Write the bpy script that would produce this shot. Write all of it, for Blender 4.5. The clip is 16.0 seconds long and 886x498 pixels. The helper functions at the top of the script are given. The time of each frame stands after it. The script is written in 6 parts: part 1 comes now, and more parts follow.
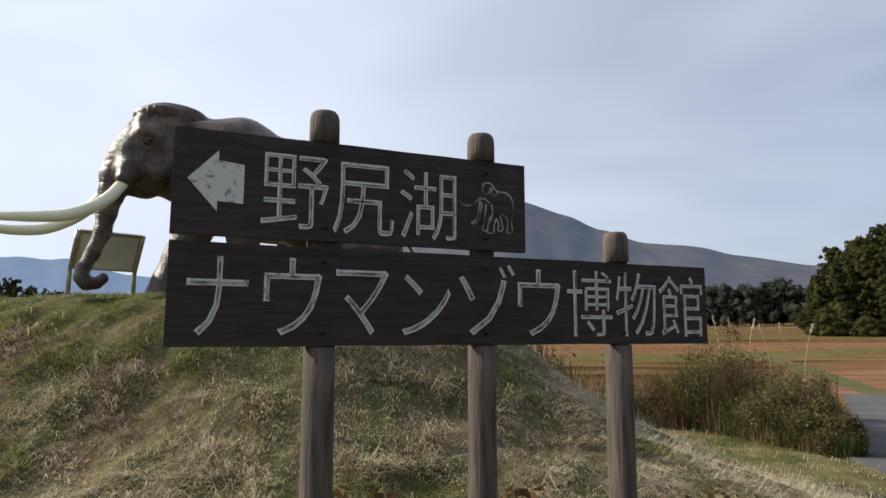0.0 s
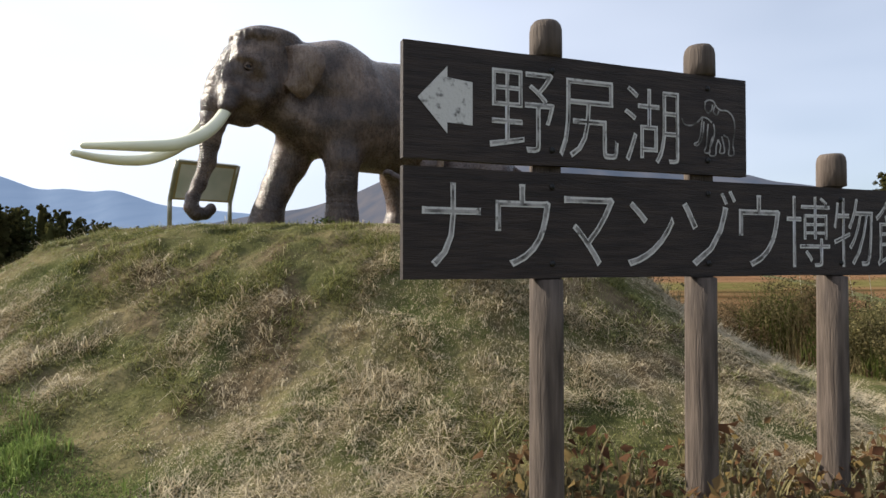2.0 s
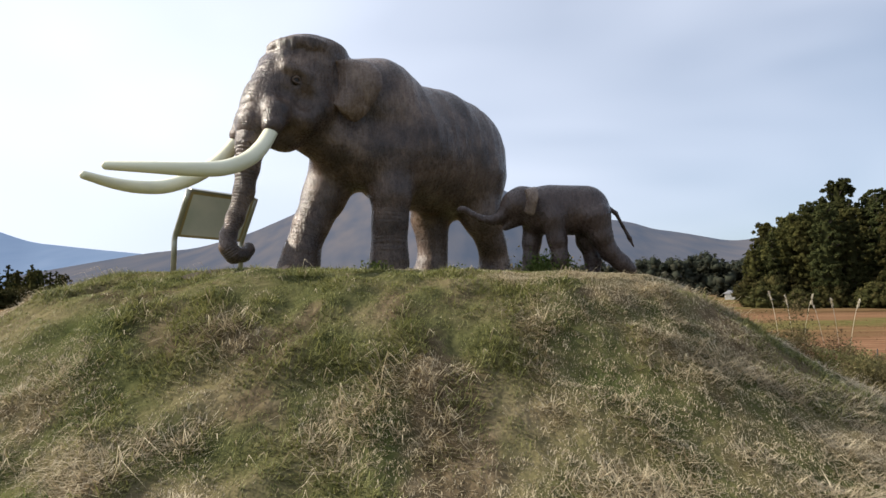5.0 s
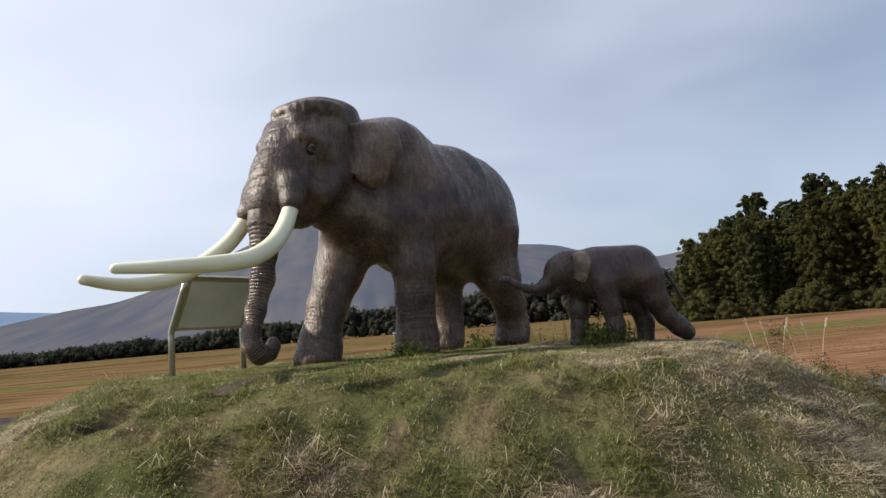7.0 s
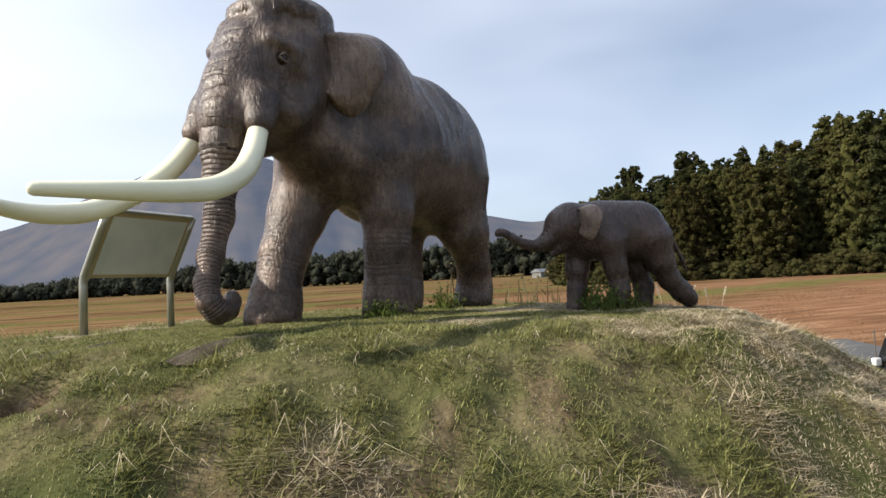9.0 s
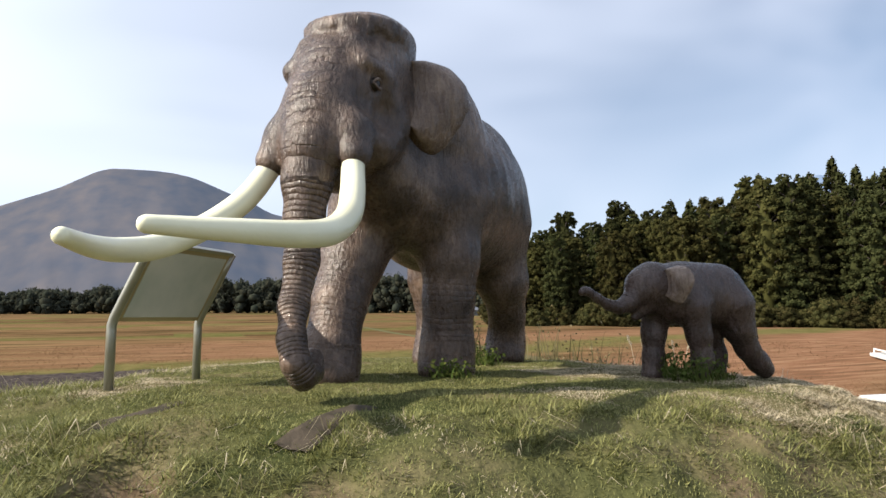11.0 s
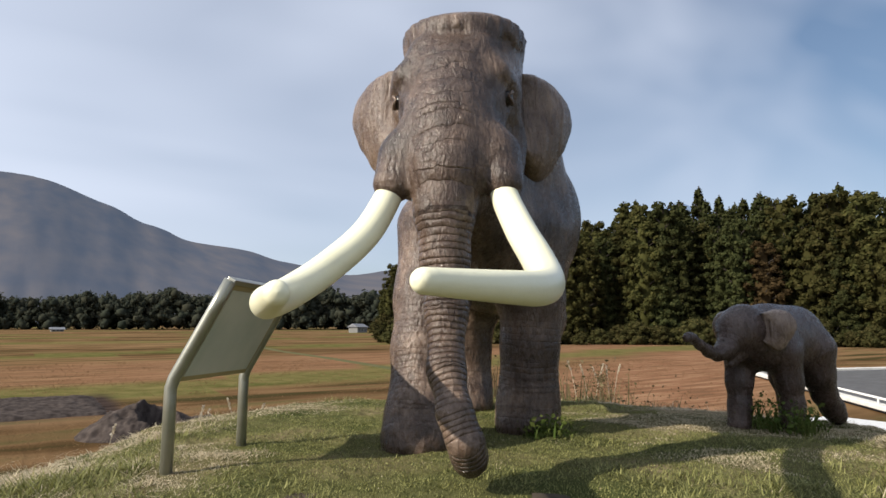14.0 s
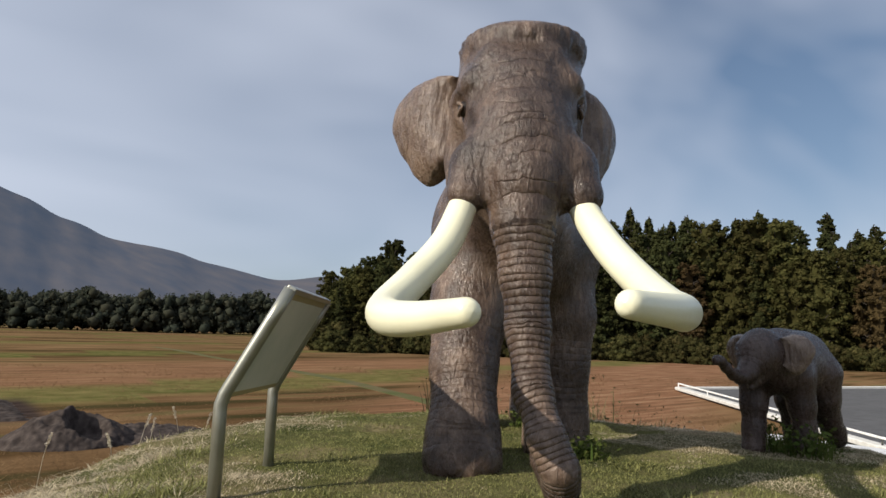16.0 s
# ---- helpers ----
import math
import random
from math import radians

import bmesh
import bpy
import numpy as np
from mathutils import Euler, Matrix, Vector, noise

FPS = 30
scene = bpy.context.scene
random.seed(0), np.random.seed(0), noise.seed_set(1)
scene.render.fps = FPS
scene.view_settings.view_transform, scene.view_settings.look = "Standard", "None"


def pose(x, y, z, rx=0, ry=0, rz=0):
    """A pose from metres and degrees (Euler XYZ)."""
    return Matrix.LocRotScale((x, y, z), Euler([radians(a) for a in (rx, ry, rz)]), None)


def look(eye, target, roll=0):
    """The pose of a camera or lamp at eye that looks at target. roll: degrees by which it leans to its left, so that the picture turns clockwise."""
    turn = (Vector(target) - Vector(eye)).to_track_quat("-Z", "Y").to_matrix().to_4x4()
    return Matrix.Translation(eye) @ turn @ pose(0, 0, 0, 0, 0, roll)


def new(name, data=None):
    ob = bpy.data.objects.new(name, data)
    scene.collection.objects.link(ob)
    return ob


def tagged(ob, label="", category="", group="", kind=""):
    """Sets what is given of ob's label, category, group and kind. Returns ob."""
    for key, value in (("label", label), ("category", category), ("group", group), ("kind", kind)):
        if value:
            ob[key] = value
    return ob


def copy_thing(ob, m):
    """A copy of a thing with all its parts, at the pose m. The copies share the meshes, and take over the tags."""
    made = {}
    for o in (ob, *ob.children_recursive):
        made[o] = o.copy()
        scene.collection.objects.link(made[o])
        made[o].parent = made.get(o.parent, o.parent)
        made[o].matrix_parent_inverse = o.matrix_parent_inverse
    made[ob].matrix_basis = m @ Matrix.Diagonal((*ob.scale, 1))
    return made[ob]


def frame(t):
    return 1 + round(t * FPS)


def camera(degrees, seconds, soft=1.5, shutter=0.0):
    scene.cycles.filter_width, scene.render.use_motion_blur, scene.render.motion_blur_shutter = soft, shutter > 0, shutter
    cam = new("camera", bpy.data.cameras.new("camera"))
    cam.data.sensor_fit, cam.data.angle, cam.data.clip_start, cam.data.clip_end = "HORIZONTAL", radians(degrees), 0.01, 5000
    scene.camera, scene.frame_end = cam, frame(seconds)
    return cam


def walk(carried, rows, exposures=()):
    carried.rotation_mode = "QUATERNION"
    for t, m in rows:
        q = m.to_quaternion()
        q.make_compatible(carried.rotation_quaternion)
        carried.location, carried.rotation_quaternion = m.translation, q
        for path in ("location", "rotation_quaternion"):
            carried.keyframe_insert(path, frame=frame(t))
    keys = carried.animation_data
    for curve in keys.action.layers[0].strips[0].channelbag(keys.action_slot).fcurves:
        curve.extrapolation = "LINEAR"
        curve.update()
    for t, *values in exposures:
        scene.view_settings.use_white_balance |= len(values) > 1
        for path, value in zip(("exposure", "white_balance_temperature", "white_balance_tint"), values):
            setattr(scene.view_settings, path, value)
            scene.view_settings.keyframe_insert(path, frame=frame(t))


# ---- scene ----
cam = camera(68.4, 16.0)
PATH = [
    (0, (-0.003, 2.109, 1.551), (-0.179, 4.085, 1.802), 0.1),
    (0.5, (-0.145, 2.109, 1.542), (-0.357, 4.081, 1.796), 0.5),
    (1, (-0.37, 2.173, 1.548), (-0.631, 4.148, 1.716), 0.1),
    (1.5, (-0.696, 2.192, 1.538), (-0.984, 4.168, 1.649), 0.2),
    (2, (-1.012, 2.236, 1.561), (-1.293, 4.216, 1.596), -0.0),
    (2.5, (-1.364, 2.369, 1.612), (-1.63, 4.351, 1.659), 0.4),
    (3, (-1.674, 2.452, 1.631), (-1.935, 4.434, 1.705), 1.1),
    (3.5, (-2.04, 2.57, 1.61), (-2.264, 4.552, 1.759), 0.8),
    (3.7, (-2.182, 2.658, 1.596), (-2.391, 4.64, 1.759), 1.3),
    (5.8, (-3.795, 3.546, 1.812), (-3.45, 5.51, 1.97), -2.8),
    (6, (-3.905, 3.589, 1.873), (-3.491, 5.527, 2.139), -3.6),
    (6.5, (-4.135, 3.785, 2.113), (-3.753, 5.725, 2.41), -4.4),
    (7, (-4.304, 3.991, 2.207), (-4.062, 5.959, 2.465), -4.6),
    (7.5, (-4.497, 4.268, 2.241), (-4.177, 6.233, 2.426), -5.1),
    (8, (-4.626, 4.549, 2.226), (-4.238, 6.504, 2.389), -4.2),
    (8.5, (-4.825, 4.882, 2.243), (-4.303, 6.809, 2.356), -3.0),
    (9, (-5.09, 5.147, 2.275), (-4.504, 7.057, 2.382), -2.7),
    (9.5, (-5.316, 5.398, 2.319), (-4.678, 7.29, 2.438), -1.9),
    (10, (-5.585, 5.619, 2.369), (-4.912, 7.495, 2.536), -1.1),
    (10.2, (-5.693, 5.703, 2.391), (-5.003, 7.569, 2.59), -1.1),
    (12.3, (-6.585, 6.745, 2.604), (-5.628, 8.489, 2.808), 1.0),
    (12.5, (-6.672, 6.836, 2.6), (-5.695, 8.568, 2.811), 0.6),
    (13, (-6.875, 7.05, 2.637), (-5.852, 8.755, 2.851), 0.6),
    (13.5, (-7.028, 7.248, 2.674), (-5.918, 8.896, 2.901), 0.4),
    (14, (-7.12, 7.429, 2.727), (-6.025, 9.083, 2.984), 0.1),
    (14.5, (-7.246, 7.527, 2.74), (-6.185, 9.202, 3.008), 0.3),
    (15, (-7.378, 7.589, 2.755), (-6.27, 9.232, 3.026), 0.6),
    (15.5, (-7.475, 7.791, 2.755), (-6.262, 9.357, 3.032), 1.0),
    (16, (-7.62, 8.0, 2.757), (-6.365, 9.531, 3.047), 1.7),
]
walk(cam, [(t, look(e, g, r)) for t, e, g, r in PATH],
     [(0, 0.44), (1.5, 0.7), (2.5, 0.8), (3, 0.88), (3.5, 0.72), (6, 0.7), (7, 0.47), (7.5, 0.6), (8, 0.7), (8.5, 0.82), (9, 0.8), (10, 0.88), (12.5, 0.77), (14.5, 0.45), (15, 0.37), (16, 0.22)])
# end of walk

# ---- world and sun ----
SUN_YAW, SUN_UP = 84.0, 31.0
world = bpy.data.worlds.new("world")
scene.world = world
world.use_nodes = True
wn, wl = world.node_tree.nodes, world.node_tree.links
wn.clear()
sky = wn.new("ShaderNodeTexSky")
sky.sky_type, sky.sun_disc = "NISHITA", False
sky.sun_elevation, sky.sun_rotation = radians(SUN_UP), radians(-SUN_YAW)
sky.dust_density, sky.ozone_density, sky.altitude = 1.2, 1.5, 700
tc = wn.new("ShaderNodeTexCoord")
mp = wn.new("ShaderNodeMapping")
mp.inputs["Rotation"].default_value = (radians(18), radians(-24), radians(35))
mp.inputs["Scale"].default_value = (1.0, 2.4, 3.4)
nz = wn.new("ShaderNodeTexNoise")
nz.inputs["Scale"].default_value, nz.inputs["Detail"].default_value = 1.0, 3
nz.inputs["Roughness"].default_value, nz.inputs["Distortion"].default_value = 0.5, 0.35
ramp = wn.new("ShaderNodeValToRGB")
ramp.color_ramp.elements[0].position, ramp.color_ramp.elements[1].position = 0.34, 0.70
mixc = wn.new("ShaderNodeMixRGB")
mixc.inputs[2].default_value = (11.2, 11.9, 13.4, 1)
bg = wn.new("ShaderNodeBackground")
bg.inputs["Strength"].default_value = 0.102
wo = wn.new("ShaderNodeOutputWorld")
wl.new(tc.outputs["Generated"], mp.inputs[0]); wl.new(mp.outputs[0], nz.inputs["Vector"])
wl.new(nz.outputs[0], ramp.inputs[0])
# thin cloud thickens towards the sun
dotn = wn.new("ShaderNodeVectorMath"); dotn.operation = "DOT_PRODUCT"
sdir = Vector((-math.sin(radians(SUN_YAW)) * math.cos(radians(SUN_UP)), math.cos(radians(SUN_YAW)) * math.cos(radians(SUN_UP)), math.sin(radians(SUN_UP))))
dotn.inputs[1].default_value = sdir
wl.new(tc.outputs["Generated"], dotn.inputs[0])
veil = wn.new("ShaderNodeMapRange")
veil.inputs[1].default_value, veil.inputs[2].default_value, veil.inputs[3].default_value, veil.inputs[4].default_value = -0.30, 0.85, 0.0, 0.85
wl.new(dotn.outputs["Value"], veil.inputs[0])
cm = wn.new("ShaderNodeMath"); cm.operation = "MULTIPLY_ADD"; cm.use_clamp = True
cm.inputs[1].default_value = 0.42
wl.new(ramp.outputs[0], cm.inputs[0]); wl.new(veil.outputs[0], cm.inputs[2])
wl.new(sky.outputs[0], mixc.inputs[1]); wl.new(cm.outputs[0], mixc.inputs[0])
# high thin cloud evens out the brightest part of the sky
soft_a = wn.new("ShaderNodeVectorMath"); soft_a.operation = "MULTIPLY_ADD"
soft_a.inputs[1].default_value, soft_a.inputs[2].default_value = (0.078, 0.070, 0.056), (1, 1, 1)
soft_b = wn.new("ShaderNodeVectorMath"); soft_b.operation = "DIVIDE"
wl.new(mixc.outputs[0], soft_a.inputs[0]); wl.new(mixc.outputs[0], soft_b.inputs[0]); wl.new(soft_a.outputs[0], soft_b.inputs[1])
wl.new(soft_b.outputs[0], bg.inputs[0]); wl.new(bg.outputs[0], wo.inputs[0])

sun = new("sun", bpy.data.lights.new("sun", "SUN"))
sun.data.energy, sun.data.angle, sun.data.color = 5.0, radians(0.6), (1.0, 0.91, 0.77)
sun.matrix_world = look(sdir * 50, (0, 0, 0))


# ---- helpers of this scene ----
def mat(name, color, rough=0.8, color2=None, scale=8.0, detail=6, bump=0.0, bscale=60.0, metal=0.0, spec=0.5, stretch=(1, 1, 1), lo=0.35, hi=0.65, coord="Object", var=0.0):
    """A surface with two colours mixed by noise, a second finer noise and a bump."""
    m = bpy.data.materials.new(name)
    m.use_nodes = True
    n, l = m.node_tree.nodes, m.node_tree.links
    b = n["Principled BSDF"]
    b.inputs["Roughness"].default_value, b.inputs["Metallic"].default_value = rough, metal
    b.inputs["Specular IOR Level"].default_value = spec
    t = n.new("ShaderNodeTexCoord")
    mpn = n.new("ShaderNodeMapping"); mpn.inputs["Scale"].default_value = stretch
    l.new(t.outputs[coord], mpn.inputs[0])
    a = n.new("ShaderNodeTexNoise"); a.inputs["Scale"].default_value, a.inputs["Detail"].default_value = scale, detail
    l.new(mpn.outputs[0], a.inputs["Vector"])
    r = n.new("ShaderNodeMapRange"); r.inputs[1].default_value, r.inputs[2].default_value = lo, hi
    l.new(a.outputs[0], r.inputs[0])
    mx = n.new("ShaderNodeMixRGB")
    mx.inputs[1].default_value = (*color, 1); mx.inputs[2].default_value = (*(color2 or [c * 0.7 for c in color]), 1)
    l.new(r.outputs[0], mx.inputs[0])
    out = mx
    if var:
        oi = n.new("ShaderNodeObjectInfo")
        mr = n.new("ShaderNodeMapRange"); mr.inputs[3].default_value, mr.inputs[4].default_value = 1 - var, 1 + var
        l.new(oi.outputs["Random"], mr.inputs[0])
        h = n.new("ShaderNodeHueSaturation"); l.new(mr.outputs[0], h.inputs["Value"]); l.new(mx.outputs[0], h.inputs["Color"])
        out = h
    l.new(out.outputs[0], b.inputs["Base Color"])
    if bump:
        c = n.new("ShaderNodeTexNoise"); c.inputs["Scale"].default_value, c.inputs["Detail"].default_value = bscale, 5
        l.new(mpn.outputs[0], c.inputs["Vector"])
        bp = n.new("ShaderNodeBump"); bp.inputs["Strength"].default_value, bp.inputs["Distance"].default_value = bump, 0.01
        l.new(c.outputs[0], bp.inputs["Height"]); l.new(bp.outputs[0], b.inputs["Normal"])
    return m


def mesh_ob(name, verts, faces, materials, parent=None, smooth=False, mats=None, label="", category="", group="", kind=""):
    me = bpy.data.meshes.new(name)
    verts = np.asarray(verts, dtype=np.float32)
    if isinstance(faces, np.ndarray):
        nf, k = faces.shape
        me.vertices.add(len(verts)); me.vertices.foreach_set("co", verts.ravel())
        me.loops.add(nf * k); me.loops.foreach_set("vertex_index", faces.astype(np.int32).ravel())
        me.polygons.add(nf)
        me.polygons.foreach_set("loop_start", np.arange(0, nf * k, k, dtype=np.int32))
        me.update(calc_edges=True)
    else:
        me.from_pydata(verts.tolist(), [], faces)
    for m in (materials if isinstance(materials, (list, tuple)) else [materials]):
        me.materials.append(m)
    if mats is not None:
        me.polygons.foreach_set("material_index", np.asarray(mats, dtype=np.int32))
    if smooth:
        me.polygons.foreach_set("use_smooth", np.ones(len(me.polygons), dtype=bool))
    me.validate()
    ob = new(name, me)
    if parent:
        ob.parent = parent
    return tagged(ob, label, category, group, kind)


def part(name, bm, material, parent=None, label="", smooth=False):
    me = bpy.data.meshes.new(name)
    bm.to_mesh(me); bm.free()
    me.materials.append(material)
    if smooth:
        me.polygons.foreach_set("use_smooth", np.ones(len(me.polygons), dtype=bool))
    ob = new(name, me)
    if parent:
        ob.parent = parent
    return tagged(ob, label)


def box(sx, sy, sz, m=Matrix(), bevel=0.0, seg=2):
    """A bevelled block about the origin of m."""
    bm = bmesh.new()
    bmesh.ops.create_cube(bm, size=1, matrix=Matrix.Diagonal((sx, sy, sz, 1)))
    if bevel:
        bmesh.ops.bevel(bm, geom=bm.edges[:], offset=bevel, segments=seg, affect="EDGES", profile=0.6)
    bmesh.ops.transform(bm, matrix=m, verts=bm.verts)
    return bm


def empty(name, m=Matrix(), label="", category="", group="", kind=""):
    ob = new(name)
    ob.matrix_world = m
    ob.empty_display_size = 0.1
    return tagged(ob, label, category, group, kind)


def tube(points, radii, sides=16, cap=True, squash=1.0):
    """Vertices and faces of a tube along points."""
    p = np.array(points, float); n = len(p)
    t = np.gradient(p, axis=0); t /= np.linalg.norm(t, axis=1)[:, None]
    ref = np.array([0.13, 0.31, 0.94]) if abs(t[0][2]) < 0.8 else np.array([0.9, 0.4, 0.1])
    vs, fs = [], []
    x = np.cross(ref, t[0]); x /= np.linalg.norm(x)
    for i in range(n):
        x = x - t[i] * (x @ t[i]); x /= np.linalg.norm(x)
        y = np.cross(t[i], x)
        for k in range(sides):
            a = 2 * math.pi * k / sides
            vs.append(p[i] + radii[i] * (math.cos(a) * x + squash * math.sin(a) * y))
    for i in range(n - 1):
        for k in range(sides):
            k2 = (k + 1) % sides
            fs.append((i * sides + k, i * sides + k2, (i + 1) * sides + k2, (i + 1) * sides + k))
    if cap:
        fs.append(tuple(range(sides))[::-1]); fs.append(tuple((n - 1) * sides + k for k in range(sides)))
    return vs, fs


def spline(points, n):
    """n points along a smooth line through the given ones (any number of columns)."""
    p = np.array(points, float); m = len(p)
    d = np.zeros(m); d[1:] = np.cumsum(np.linalg.norm(np.diff(p[:, :3], axis=0), axis=1))
    g = np.gradient(p, d, axis=0)
    s = np.linspace(0, d[-1], n); i = np.clip(np.searchsorted(d, s, side="right") - 1, 0, m - 2)
    h = (d[i + 1] - d[i])[:, None]; u = ((s - d[i])[:, None]) / h
    return (2*u**3 - 3*u**2 + 1) * p[i] + (u**3 - 2*u**2 + u) * h * g[i] + (3*u**2 - 2*u**3) * p[i+1] + (u**3 - u**2) * h * g[i+1]


rng = np.random.default_rng(7)
_tab = rng.random((256, 256))


def vnoise(x, y):
    """Smooth value noise in 0..1, for arrays."""
    xi, yi = np.floor(x).astype(int), np.floor(y).astype(int)
    fx, fy = x - xi, y - yi
    fx, fy = fx * fx * (3 - 2 * fx), fy * fy * (3 - 2 * fy)
    a, b = _tab[xi & 255, yi & 255], _tab[(xi + 1) & 255, yi & 255]
    c, d = _tab[xi & 255, (yi + 1) & 255], _tab[(xi + 1) & 255, (yi + 1) & 255]
    return (a * (1 - fx) + b * fx) * (1 - fy) + (c * (1 - fx) + d * fx) * fy


def fbm(x, y, octaves=4):
    s, a = 0, 0.5
    for i in range(octaves):
        s = s + a * vnoise(x + 17.3 * i, y - 9.1 * i); x, y, a = x * 2.03, y * 2.03, a / 2
    return s


def sstep(a, b, x):
    u = np.clip((x - a) / (b - a), 0, 1)
    return u * u * (3 - 2 * u)


# ---- ground ----
TOP = [(-6.07, 9.76), (-4.91, 9.37), (-2.15, 9.4), (-1.35, 10.03), (-1.08, 10.77), (-1.54, 12.79), (-2.42, 14.17), (-4.33, 14.51), (-5.18, 13.88), (-6.04, 12.83), (-6.58, 11.88), (-6.75, 11.03)]


def top_distance(x, y):
    """Distance outwards from the flat top of the mound; negative inside."""
    best, inside = np.full(np.shape(x), 1e9), np.zeros(np.shape(x), bool)
    for (ax, ay), (bx, by) in zip(TOP, TOP[1:] + TOP[:1]):
        ex, ey = bx - ax, by - ay
        u = np.clip(((x - ax) * ex + (y - ay) * ey) / (ex * ex + ey * ey), 0, 1)
        best = np.minimum(best, np.hypot(x - ax - u * ex, y - ay - u * ey))
        c = (ay > y) != (by > y)
        with np.errstate(divide="ignore", invalid="ignore"):
            inside ^= c & (x < (bx - ax) * (y - ay) / (by - ay + 1e-12) + ax)
    return np.where(inside, -best, best)


PROF_D = [-9, -0.6, 0, 0.5, 0.9, 1.3, 1.7, 2.2, 2.7, 3.3, 4.1, 5.2, 90]
PROF_H = [1.0, 1.0, 0.985, 0.94, 0.86, 0.74, 0.59, 0.43, 0.30, 0.19, 0.08, 0, 0]


def ground_z(x, y):
    x, y = np.asarray(x, float), np.asarray(y, float)
    far = sstep(8.5, 18, y + 0.55 * x)
    r = np.hypot(x, y)
    base = -0.95 * far + (0.009 * x + 0.0125 * y) * sstep(12, 60, r)
    base = base + sstep(25, 80, r) * 0.25 * (fbm(x / 23, y / 23) - 0.5)
    d = top_distance(x, y)
    h = np.interp(d, PROF_D, PROF_H)
    bumps = 0.13 * (fbm(x * 0.9 + 3, y * 0.9) - 0.47) + 0.16 * (fbm(x * 2.3, y * 2.3, 3) - 0.44) + 0.115 * (fbm(x * 5.5, y * 5.5, 2) - 0.37)
    bumps = bumps - 0.36 * np.exp(-((x + 6.25) ** 2 + (y - 9.20) ** 2) / 0.035)           # a burrow near the crest
    near = np.exp(-np.maximum(d, 0) / 14)
    return base + (1.995 - base) * h + bumps * near * (0.28 + 0.72 * sstep(-0.3, 0.8, d))


def bare(x, y):
    """Worn brown patches on the mound, and the soil thrown out round the burrow."""
    d = top_distance(x, y)
    q = sstep(0.54, 0.66, fbm(x * 1.6 + 40, y * 1.6 + 43, 4)) * sstep(0.2, 0.8, d) * sstep(6, 4, d) * 0.75
    return np.maximum(q, sstep(0.34, 0.16, np.hypot(x + 6.22, y - 9.15)))


